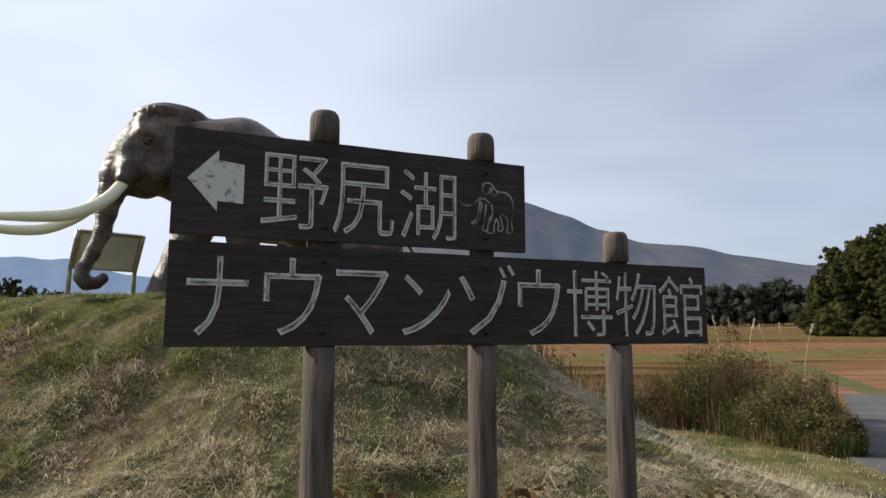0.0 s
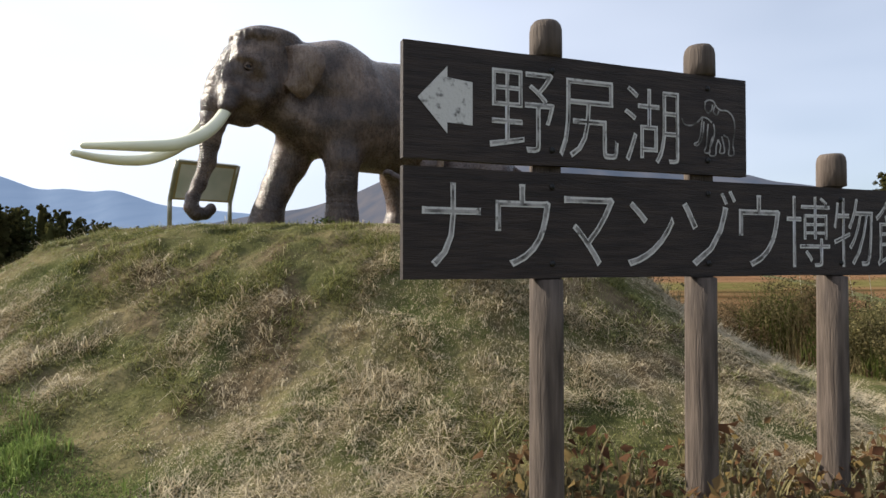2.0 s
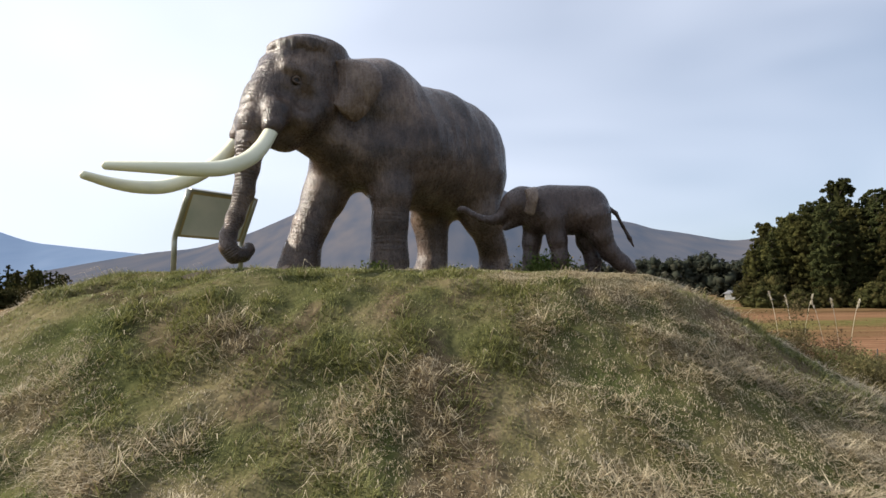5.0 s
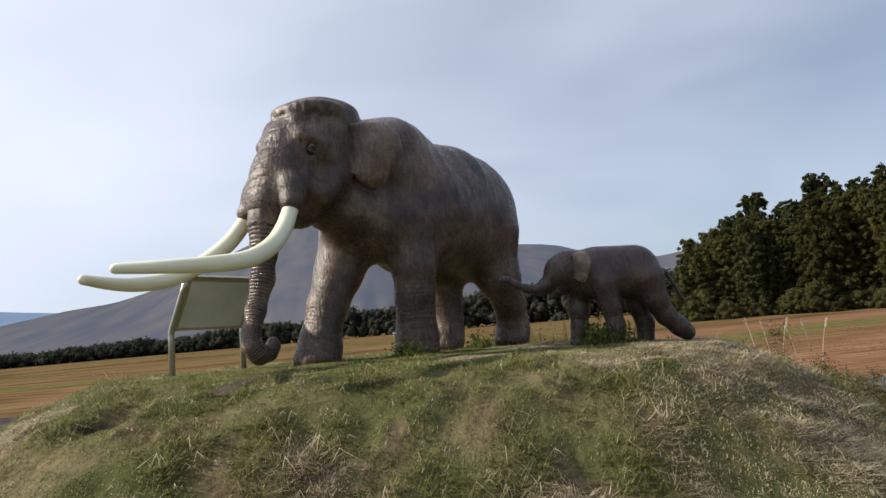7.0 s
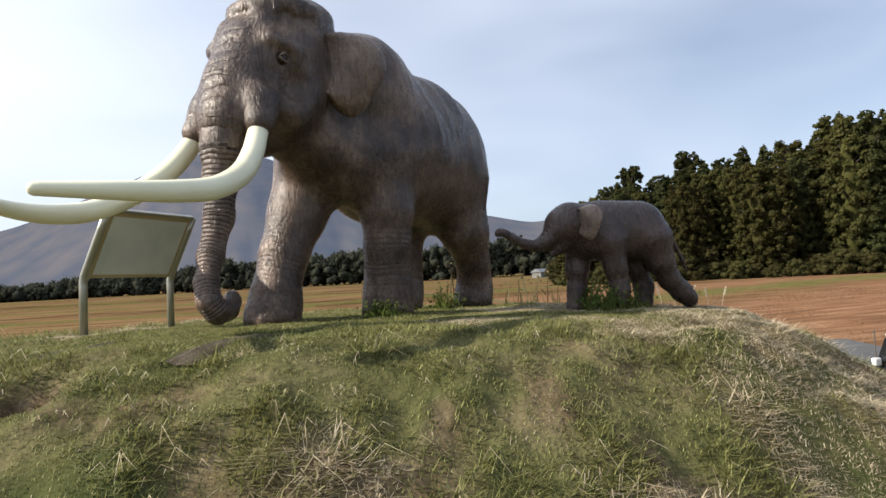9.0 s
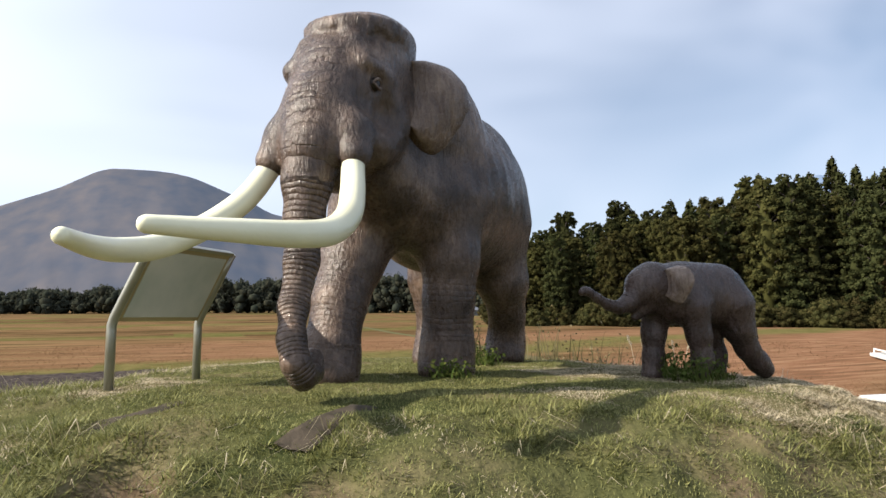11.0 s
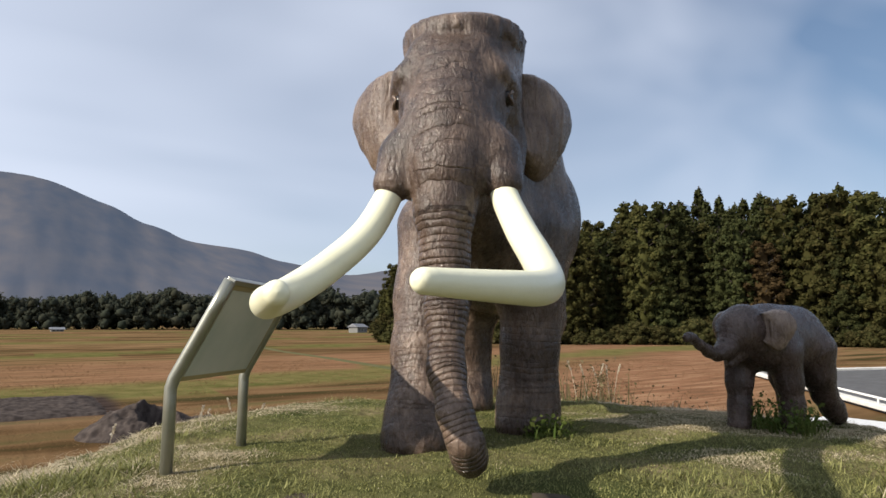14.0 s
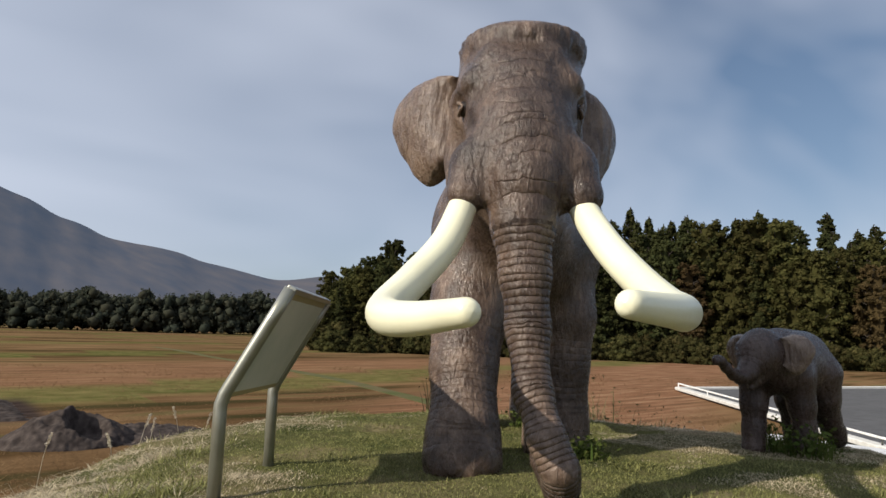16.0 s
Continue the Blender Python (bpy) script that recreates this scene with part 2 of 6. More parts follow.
# ---- materials ----
def skin_material(name, c1, c2, c3):
    """Glossy painted hide: blotched colour, fine cracks, folds that follow the stored ring coordinate."""
    m = bpy.data.materials.new(name); m.use_nodes = True
    n, l = m.node_tree.nodes, m.node_tree.links
    b = n["Principled BSDF"]; b.inputs["Specular IOR Level"].default_value = 0.40
    t = n.new("ShaderNodeTexCoord")
    a = n.new("ShaderNodeTexNoise"); a.inputs["Scale"].default_value, a.inputs["Detail"].default_value, a.inputs["Roughness"].default_value = 3.2, 9, 0.68
    l.new(t.outputs["Object"], a.inputs["Vector"])
    r = n.new("ShaderNodeValToRGB")
    e = r.color_ramp.elements
    e[0].position, e[0].color, e[1].position, e[1].color = 0.34, (*c1, 1), 0.70, (*c3, 1)
    e.new(0.5).color = (*c2, 1)
    l.new(a.outputs[0], r.inputs[0])
    v = n.new("ShaderNodeTexNoise"); v.inputs["Scale"].default_value, v.inputs["Detail"].default_value = 26, 4
    l.new(t.outputs["Object"], v.inputs["Vector"])
    mx = n.new("ShaderNodeMixRGB"); mx.blend_type = "MULTIPLY"; mx.inputs[0].default_value = 0.45
    l.new(r.outputs[0], mx.inputs[1]); l.new(v.outputs[0], mx.inputs[2])
    mh = n.new("ShaderNodeMixRGB"); mh.blend_type = "MULTIPLY"; mh.inputs[0].default_value = 0.75
    l.new(mx.outputs[0], mh.inputs[1]); l.new(mh.outputs[0], b.inputs["Base Color"])
    rr = n.new("ShaderNodeMapRange"); rr.inputs[3].default_value, rr.inputs[4].default_value = 0.10, 0.55; rr.inputs[1].default_value, rr.inputs[2].default_value = 0.36, 0.66
    l.new(rr.outputs[0], b.inputs["Roughness"])
    # rings across trunk and legs
    at = n.new("ShaderNodeAttribute"); at.attribute_name = "ring"
    aw = n.new("ShaderNodeAttribute"); aw.attribute_name = "fold"
    wob = n.new("ShaderNodeTexNoise"); wob.inputs["Scale"].default_value, wob.inputs["Detail"].default_value = 5.5, 3
    l.new(t.outputs["Object"], wob.inputs["Vector"])
    ad = n.new("ShaderNodeMath"); ad.operation = "MULTIPLY_ADD"; ad.inputs[1].default_value = 1.1
    l.new(wob.outputs[0], ad.inputs[0]); l.new(at.outputs["Fac"], ad.inputs[2])
    sn = n.new("ShaderNodeMath"); sn.operation = "MULTIPLY"; sn.inputs[1].default_value = math.pi
    l.new(ad.outputs[0], sn.inputs[0])
    sc = n.new("ShaderNodeMath"); sc.operation = "SINE"; l.new(sn.outputs[0], sc.inputs[0])
    ab = n.new("ShaderNodeMath"); ab.operation = "ABSOLUTE"; l.new(sc.outputs[0], ab.inputs[0])
    pw = n.new("ShaderNodeMath"); pw.operation = "POWER"; pw.inputs[1].default_value = 0.28; l.new(ab.outputs[0], pw.inputs[0])
    ml = n.new("ShaderNodeMath"); ml.operation = "MULTIPLY"; l.new(pw.outputs[0], ml.inputs[0]); l.new(aw.outputs["Fac"], ml.inputs[1])
    # hair-like vertical creases
    mp2 = n.new("ShaderNodeMapping"); mp2.inputs["Scale"].default_value = (34, 34, 10)
    l.new(t.outputs["Object"], mp2.inputs[0])
    cr = n.new("ShaderNodeTexNoise"); cr.inputs["Scale"].default_value, cr.inputs["Detail"].default_value, cr.inputs["Distortion"].default_value = 1.0, 5, 0.6
    l.new(mp2.outputs[0], cr.inputs["Vector"])
    hr = n.new("ShaderNodeValToRGB"); e = hr.color_ramp.elements          # darker in the creases
    e[0].position, e[0].color, e[1].position, e[1].color = 0.36, (0.52, 0.44, 0.40, 1), 0.58, (1, 1, 1, 1)
    l.new(cr.outputs[0], hr.inputs[0]); l.new(hr.outputs[0], mh.inputs[2])
    b1 = n.new("ShaderNodeBump"); b1.inputs["Strength"].default_value, b1.inputs["Distance"].default_value = 0.9, 0.015
    l.new(cr.outputs[0], b1.inputs["Height"])
    b2 = n.new("ShaderNodeBump"); b2.inputs["Strength"].default_value, b2.inputs["Distance"].default_value = 0.9, 0.013
    gr = n.new("ShaderNodeTexNoise"); gr.inputs["Scale"].default_value, gr.inputs["Detail"].default_value, gr.inputs["Roughness"].default_value = 40, 6, 0.7
    l.new(t.outputs["Object"], gr.inputs["Vector"])
    b3 = n.new("ShaderNodeBump"); b3.inputs["Strength"].default_value, b3.inputs["Distance"].default_value = 1.0, 0.0065
    l.new(gr.outputs[0], rr.inputs[0])
    l.new(gr.outputs[0], b3.inputs["Height"]); l.new(b1.outputs[0], b3.inputs["Normal"])
    l.new(ml.outputs[0], b2.inputs["Height"]); l.new(b3.outputs[0], b2.inputs["Normal"])
    l.new(b2.outputs[0], b.inputs["Normal"])
    return m


SKIN = skin_material("elephant_hide", (0.044, 0.029, 0.022), (0.112, 0.077, 0.058), (0.275, 0.197, 0.148))
EARSKIN = skin_material("ear_hide", (0.11, 0.072, 0.056), (0.19, 0.135, 0.10), (0.30, 0.22, 0.165))
CALF_SKIN = skin_material("calf_hide", (0.050, 0.034, 0.028), (0.076, 0.051, 0.043), (0.12, 0.086, 0.070))
# tan ear hide, paled so that its colour carries the sunlight on the ears
CALF_EAR_SUNLIT = skin_material("calf_ear_hide_sunlit", (0.17, 0.125, 0.098), (0.28, 0.215, 0.17), (0.42, 0.34, 0.27))
IVORY = mat("ivory_paint", (0.73, 0.72, 0.54), 0.32, (0.65, 0.63, 0.45), 2.5, bump=0.12, bscale=35, lo=0.45, hi=0.75)
DARK = mat("dark_eye", (0.014, 0.011, 0.010), 0.22, (0.03, 0.022, 0.018), 30, spec=0.25)
BOARD = mat("black_stained_wood", (0.014, 0.010, 0.009), 0.62, (0.034, 0.024, 0.020), 3.0, spec=0.3, bump=0.6, bscale=14, stretch=(1.2, 9, 14), var=0.12)
POST = mat("weathered_log", (0.042, 0.030, 0.023), 0.85, (0.105, 0.080, 0.063), 4.0, bump=0.8, bscale=16, stretch=(7, 7, 0.7), var=0.1)
WHITE = mat("chalky_white_paint", (0.50, 0.49, 0.47), 0.8, (0.10, 0.095, 0.09), 30, bump=0.4, bscale=60, lo=0.56, hi=0.72)
SCRAPED = mat("scraped_paint", (0.32, 0.31, 0.30), 0.85, (0.05, 0.045, 0.04), 14, bump=0.4, bscale=60, lo=0.42, hi=0.66)
BOLT = mat("dark_bolt", (0.02, 0.02, 0.02), 0.45, None, 20, metal=0.6)
STEEL = mat("olive_steel", (0.36, 0.36, 0.31), 0.36, (0.29, 0.29, 0.24), 6, metal=0.75, bump=0.05, bscale=40)
PANELBACK = mat("olive_panel_back", (0.36, 0.295, 0.150), 0.5, (0.31, 0.25, 0.125), 3, bump=0.05, bscale=30, metal=0.0)
PANELFACE = mat("printed_panel", (0.55, 0.56, 0.52), 0.4, (0.42, 0.46, 0.42), 3)
BARK = mat("bark", (0.045, 0.036, 0.028), 0.9, (0.028, 0.022, 0.018), 6, bump=0.6, bscale=30)


def grass_ground():
    m = bpy.data.materials.new("grass_and_fields"); m.use_nodes = True
    n, l = m.node_tree.nodes, m.node_tree.links
    b = n["Principled BSDF"]; b.inputs["Roughness"].default_value = 1.0; b.inputs["Specular IOR Level"].default_value = 0.0
    t = n.new("ShaderNodeTexCoord")

    def noise_(scale, detail, stretch=(1, 1, 1), rot=0.0):
        mp_ = n.new("ShaderNodeMapping"); mp_.inputs["Scale"].default_value = stretch; mp_.inputs["Rotation"].default_value = (0, 0, rot)
        l.new(t.outputs["Object"], mp_.inputs[0])
        a_ = n.new("ShaderNodeTexNoise"); a_.inputs["Scale"].default_value, a_.inputs["Detail"].default_value = scale, detail
        l.new(mp_.outputs[0], a_.inputs["Vector"]); return a_.outputs[0]

    def ramp_(src, *stops):
        r_ = n.new("ShaderNodeValToRGB"); e_ = r_.color_ramp.elements
        e_[0].position, e_[0].color = stops[0][0], (*stops[0][1], 1)
        e_[1].position, e_[1].color = stops[-1][0], (*stops[-1][1], 1)
        for p_, c_ in stops[1:-1]:
            e_.new(p_).color = (*c_, 1)
        l.new(src, r_.inputs[0]); return r_.outputs[0]

    def mix_(f_, a_, b_):
        x_ = n.new("ShaderNodeMixRGB"); l.new(f_, x_.inputs[0]); l.new(a_, x_.inputs[1]); l.new(b_, x_.inputs[2]); return x_.outputs[0]

    turf = ramp_(noise_(1.3, 8), (0.34, (0.050, 0.058, 0.022)), (0.48, (0.085, 0.084, 0.036)), (0.60, (0.125, 0.108, 0.056)), (0.74, (0.18, 0.145, 0.085)))
    stubble = ramp_(noise_(0.16, 10, (0.5, 2.6, 1), 0.35), (0.34, (0.052, 0.046, 0.022)), (0.45, (0.110, 0.070, 0.037)), (0.55, (0.170, 0.110, 0.062)), (0.66, (0.12, 0.098, 0.048)))
    furrow = ramp_(noise_(1.0, 5, (0.25, 6, 1), 0.35), (0.3, (0.022, 0.016, 0.014)), (0.7, (0.060, 0.044, 0.038)))
    green = ramp_(noise_(0.8, 6), (0.35, (0.06, 0.075, 0.02)), (0.65, (0.13, 0.125, 0.045)))
    red = ramp_(noise_(0.5, 6, (0.4, 4, 1), 0.5), (0.32, (0.105, 0.062, 0.036)), (0.46, (0.170, 0.088, 0.050)), (0.68, (0.250, 0.150, 0.090)))

    def attr_(nm):
        a_ = n.new("ShaderNodeAttribute"); a_.attribute_name = nm; return a_.outputs["Fac"]
    broad = ramp_(noise_(0.022, 5, (0.5, 2.4, 1), 0.35), (0.36, (0.52, 0.49, 0.43)), (0.50, (1.0, 0.95, 0.88)), (0.64, (1.12, 1.08, 1.0)))
    sm = n.new("ShaderNodeMixRGB"); sm.blend_type = "MULTIPLY"; sm.inputs[0].default_value = 1.0
    l.new(stubble, sm.inputs[1]); l.new(broad, sm.inputs[2]); stubble = sm.outputs[0]
    col = mix_(attr_("redsoil"), stubble, red)
    col = mix_(attr_("green"), col, green)
    col = mix_(attr_("plough"), col, furrow)
    col = mix_(attr_("turf"), col, turf)
    col = mix_(attr_("bare"), col, ramp_(noise_(7, 7), (0.34, (0.060, 0.042, 0.028)), (0.52, (0.115, 0.082, 0.054)), (0.68, (0.19, 0.145, 0.095))))
    l.new(col, b.inputs["Base Color"])
    bp = n.new("ShaderNodeBump"); bp.inputs["Strength"].default_value, bp.inputs["Distance"].default_value = 0.9, 0.05
    l.new(noise_(9, 8), bp.inputs["Height"]); l.new(bp.outputs[0], b.inputs["Normal"])
    return m


GROUND = grass_ground()


# ---- the ground sheet ----
def build_ground():
    def axis(c, n=380):
        u = np.linspace(-1, 1, n)
        return c + np.sign(u) * (7.5 * np.abs(u) / 0.55 * (np.abs(u) < 0.55) + (np.abs(u) >= 0.55) * (7.5 * np.exp((np.abs(u) - 0.55) / 0.45 * math.log(4200 / 7.5))))
    X, Y = np.meshgrid(axis(-3.0), axis(8.5))
    Z = ground_z(X, Y)
    n = X.shape[0]
    idx = np.arange(n * n).reshape(n, n)
    F = np.stack([idx[:-1, :-1], idx[:-1, 1:], idx[1:, 1:], idx[1:, :-1]], -1).reshape(-1, 4)
    ob = mesh_ob("ground", np.stack([X, Y, Z], -1).reshape(-1, 3), F, GROUND, smooth=True, kind="structure",
                 label="mown grass mound running out into tawny harvested fields", category="ground")
    x, y = X.ravel(), Y.ravel()
    d = top_distance(x, y)
    wob = 3 * (fbm(x / 4, y / 4) - 0.5)
    turf = sstep(7.0, 4.0, d + wob) + sstep(13, 8, y + 0.25 * np.abs(x) + wob) + sstep(21, 18, y + wob) * sstep(-1, 2, x)
    plough = sstep(0.5, -0.5, np.abs(x + 16) - 13.5) * sstep(1, -1, np.abs(y - 42.5 - 0.05 * x) - 4.2)
    red = sstep(3, -3, np.abs(y - 0.45 * x - 24) - 9) * sstep(6, 14, x)
    red = np.maximum(red, sstep(4, -4, np.abs(y - 0.2 * x - 62) - 14) * 0.7 * sstep(-30, 0, x))
    bands = np.sin((y - 0.28 * x) / 7.5 + 2.2 * fbm(x / 60, y / 60)) > 0.82
    grn = bands * 0.75 * sstep(18, 30, y) + sstep(3, 0, d - 8 + wob) * 0.5
    for nm, v in (("turf", turf), ("plough", plough), ("redsoil", red), ("green", grn), ("bare", bare(x, y))):
        ob.data.attributes.new(nm, "FLOAT", "POINT").data.foreach_set("value", np.clip(v, 0, 1).astype(np.float32))
    return ob


build_ground()


# ---- statues: one smooth surface from round-ended limbs ----
def surface(prims, blend, cell, lo, hi, cut=None, dents=()):
    """Round cones (a, b, ra, rb, width scale) blended into one closed skin. Returns vertices and quads."""
    gx, gy, gz = [np.arange(lo[i], hi[i] + cell, cell, dtype=np.float32) for i in range(3)]
    field = np.full((len(gx), len(gy), len(gz)), 9.0, np.float32)
    for a, b, ra, rb, ws, k in prims:
        a, b = np.array(a, np.float32), np.array(b, np.float32)
        R = max(ra, rb) + 0.35
        l0, h0 = np.minimum(a, b) - R, np.maximum(a, b) + R
        sl = tuple(slice(max(0, int((l0[i] - lo[i]) / cell)), max(1, int((h0[i] - lo[i]) / cell) + 2)) for i in range(3))
        px, py, pz = np.meshgrid(gx[sl[0]], gy[sl[1]], gz[sl[2]], indexing="ij", sparse=True)
        d = b - a; L = float(d @ d) + 1e-9
        t = np.clip(((px - a[0]) * d[0] + (py - a[1]) * d[1] + (pz - a[2]) * d[2]) / L, 0, 1)
        dist = np.sqrt((px - a[0] - t * d[0]) ** 2 + ((py - a[1] - t * d[1]) / ws) ** 2 + (pz - a[2] - t * d[2]) ** 2) - (ra + (rb - ra) * t)
        f = field[sl]; k = k or blend
        h = np.clip(0.5 + 0.5 * (f - dist) / k, 0, 1)
        field[sl] = f * (1 - h) + dist * h - k * h * (1 - h)
    for c0, rd, k in dents:
        sl = tuple(slice(max(0, int((c0[i] - rd - 0.2 - lo[i]) / cell)), int((c0[i] + rd + 0.2 - lo[i]) / cell) + 2) for i in range(3))
        px, py, pz = np.meshgrid(gx[sl[0]], gy[sl[1]], gz[sl[2]], indexing="ij", sparse=True)
        c = rd - np.sqrt((px - c0[0]) ** 2 + (py - c0[1]) ** 2 + (pz - c0[2]) ** 2)
        f = field[sl]; h = np.clip(0.5 - 0.5 * (f - c) / k, 0, 1)
        field[sl] = f * (1 - h) + c * h + k * h * (1 - h)
    if cut is not None:
        px, py, pz = np.meshgrid(gx, gy, gz, indexing="ij", sparse=True)
        c = cut(px, py, pz).astype(np.float32); k = 0.06
        h = np.clip(0.5 - 0.5 * (field - c) / k, 0, 1)
        field = field * (1 - h) + c * h + k * h * (1 - h)
    s = field < 0
    nx, ny, nz_ = field.shape
    cs = np.zeros((nx - 1, ny - 1, nz_ - 1), np.int8)
    for i in (0, 1):
        for j in (0, 1):
            for k in (0, 1):
                cs += s[i:nx - 1 + i, j:ny - 1 + j, k:nz_ - 1 + k]
    act = (cs > 0) & (cs < 8)
    cid = np.full(act.shape, -1, np.int64); cid[act] = np.arange(act.sum())
    ci = np.argwhere(act)
    acc, cnt = np.zeros((len(ci), 3)), np.zeros(len(ci))
    corner = [(i, j, k) for i in (0, 1) for j in (0, 1) for k in (0, 1)]
    for p in corner:
        for ax in range(3):
            if p[ax]:
                continue
            q = list(p); q[ax] = 1
            fp = field[ci[:, 0] + p[0], ci[:, 1] + p[1], ci[:, 2] + p[2]]; fq = field[ci[:, 0] + q[0], ci[:, 1] + q[1], ci[:, 2] + q[2]]
            c = (fp < 0) != (fq < 0)
            t = np.where(c, fp / np.where(c, fp - fq, 1), 0)
            pt = np.tile(np.array(p, float), (len(ci), 1)); pt[:, ax] += t
            acc[c] += pt[c]; cnt[c] += 1
    V = (ci + acc / cnt[:, None]) * cell + np.array(lo)
    quads = []
    for ax in range(3):
        o1, o2 = (ax + 1) % 3, (ax + 2) % 3
        A = np.take(s, range(0, s.shape[ax] - 1), ax); B = np.take(s, range(1, s.shape[ax]), ax)
        e = np.argwhere(A != B)
        e = e[(e[:, o1] > 0) & (e[:, o2] > 0) & (e[:, o1] < s.shape[o1] - 1) & (e[:, o2] < s.shape[o2] - 1)]
        ins = s[e[:, 0], e[:, 1], e[:, 2]]
        q = []
        for d1, d2 in ((1, 1), (0, 1), (0, 0), (1, 0)):
            c = e.copy(); c[:, o1] -= d1; c[:, o2] -= d2
            q.append(cid[c[:, 0], c[:, 1], c[:, 2]])
        q = np.stack(q, 1); q[~ins] = q[~ins][:, ::-1]
        quads.append(q)
    F = np.concatenate(quads)
    return V, F[(F >= 0).all(1)]


def smooth_mesh(V, F, times=2):
    E = np.concatenate([F[:, [i, (i + 1) % 4]] for i in range(4)])
    for _ in range(times):
        acc = np.zeros_like(V); c = np.zeros(len(V))
        np.add.at(acc, E[:, 0], V[E[:, 1]]); np.add.at(c, E[:, 0], 1)
        np.add.at(acc, E[:, 1], V[E[:, 0]]); np.add.at(c, E[:, 1], 1)
        V = 0.45 * V + 0.55 * acc / c[:, None]
    return V


def chain(pts, ws=1.0, k=None):
    return [((a[0], a[1], a[2]), (b[0], b[1], b[2]), a[3], b[3], ws, k) for a, b in zip(pts, pts[1:])]


def ring_coordinate(V, lines):
    """A fold count along the nearest limb (grooves at whole numbers) and how strongly folds show there."""
    best = np.full(len(V), 9.0); ring = np.zeros(len(V)); fold = np.zeros(len(V))
    for pts, w, rmul, gap0, gap1 in lines:
        total = sum(np.linalg.norm(np.array(b[:3]) - np.array(a[:3])) for a, b in zip(pts, pts[1:]))
        s0 = 0.0
        for a, b in zip(pts, pts[1:]):
            A, B = np.array(a[:3]), np.array(b[:3]); d = B - A; L = np.linalg.norm(d)
            t = np.clip((V - A) @ d / (L * L), 0, 1)
            off = np.linalg.norm(V - A - t[:, None] * d, axis=1)
            dist = off - (a[3] + (b[3] - a[3]) * t)
            m = (dist < best) & (off < rmul * max(a[3], b[3]))
            s = s0 + t[m] * L
            # gap between grooves shrinks from gap0 to gap1
            k = (gap1 - gap0) / total
            best[m] = dist[m]; ring[m] = np.log(np.maximum(gap0 + k * s, 1e-4) / gap0) / k if abs(k) > 1e-6 else s / gap0
            fold[m] = w * sstep(0.0, 0.28 if gap0 > 0.045 else 0.05, s)
            s0 += L
    return ring, fold


def ear_plate(base, back, out, size, side, n=60, m=26, thick=0.03):
    """A fan-shaped ear rooted in the head: outline in (back, up), cupped, thinner and ragged at the rim."""
    base, back, out = [np.array(q, float) for q in (base, back, out)]
    rim = spline([(-0.05, 0.24, 0), (0.10, 0.315, 0), (0.27, 0.305, 0), (0.41, 0.22, 0), (0.49, 0.08, 0), (0.455, -0.07, 0), (0.385, -0.20, 0), (0.30, -0.32, 0), (0.20, -0.395, 0), (0.09, -0.37, 0), (0.0, -0.27, 0), (-0.05, -0.20, 0)], n + 1) * size
    vs = []
    for s_ in (1, -1):
        for i in range(n + 1):
            root = np.array([-0.05 * size, (0.24 - 0.44 * i / n) * size])
            for j in range(m + 1):
                q = j / m
                u, v = root * (1 - q) + rim[i][:2] * q * (1 + 0.008 * (math.sin(i * 0.93) + math.sin(i * 0.41 + 1)) * q ** 4)
                c = size * (0.10 * math.sin(math.pi * min(1, q * 0.85)) - 0.10 * q * q + 0.0035 * (math.sin(u / size * 62 + 1.8 * math.sin(v / size * 8)) + 0.7 * math.sin(u / size * 117 + 2.2 * math.sin(v / size * 5 + 1))) * (1 - q ** 6) * min(1, 3 * q) + 0.05 * (i / n - 0.5) * q)
                th = thick * (1 - 0.6 * q ** 3) * (0 if j == m else 1)
                vs.append(base + back * u + np.array([0, 0, v]) + out * (c + s_ * th))
    o = (n + 1) * (m + 1); fs = []
    for s_, off in ((0, 0), (1, o)):
        for i in range(n):
            for j in range(m):
                q = (off + i * (m + 1) + j, off + (i + 1) * (m + 1) + j, off + (i + 1) * (m + 1) + j + 1, off + i * (m + 1) + j + 1)
                fs.append(q if (s_ == 0) == (side > 0) else q[::-1])
    return np.array(vs), np.array(fs)


def eyeball(c, r, n=10):
    vs, fs = [], []
    for i in range(n + 1):
        for j in range(2 * n):
            a, b = math.pi * i / n, math.pi * j / n
            vs.append((c[0] + r * math.sin(a) * math.cos(b), c[1] + r * math.sin(a) * math.sin(b), c[2] + r * math.cos(a)))
    for i in range(n):
        for j in range(2 * n):
            fs.append((i * 2 * n + j, (i + 1) * 2 * n + j, (i + 1) * 2 * n + (j + 1) % (2 * n), i * 2 * n + (j + 1) % (2 * n)))
    return np.array(vs), np.array(fs)


def statue(name, V, F, extras, materials, m, label):
    """Joins the skin and its extras (vertices, quads, material, ring, fold) into one mesh."""
    ring, fold = extras[0]
    vs, fs, ms, rs, fo = [V], [F], [np.zeros(len(F))], [ring], [fold]
    o = len(V)
    for v, f, mi in extras[1]:
        vs.append(v); fs.append(np.asarray(f) + o); ms.append(np.full(len(f), mi)); rs.append(np.zeros(len(v))); fo.append(np.zeros(len(v))); o += len(v)
    ob = mesh_ob(name, np.concatenate(vs), np.concatenate(fs), materials, smooth=True, mats=np.concatenate(ms), label=label, category="statue")
    for nm, q in (("ring", np.concatenate(rs)), ("fold", np.concatenate(fo))):
        ob.data.attributes.new(nm, "FLOAT", "POINT").data.foreach_set("value", q.astype(np.float32))
    ob.matrix_world = m
    return ob


def heading(x, y, z, ux, uy):
    return Matrix.Translation((x, y, z)) @ Matrix.Rotation(math.atan2(uy, ux), 4, "Z")


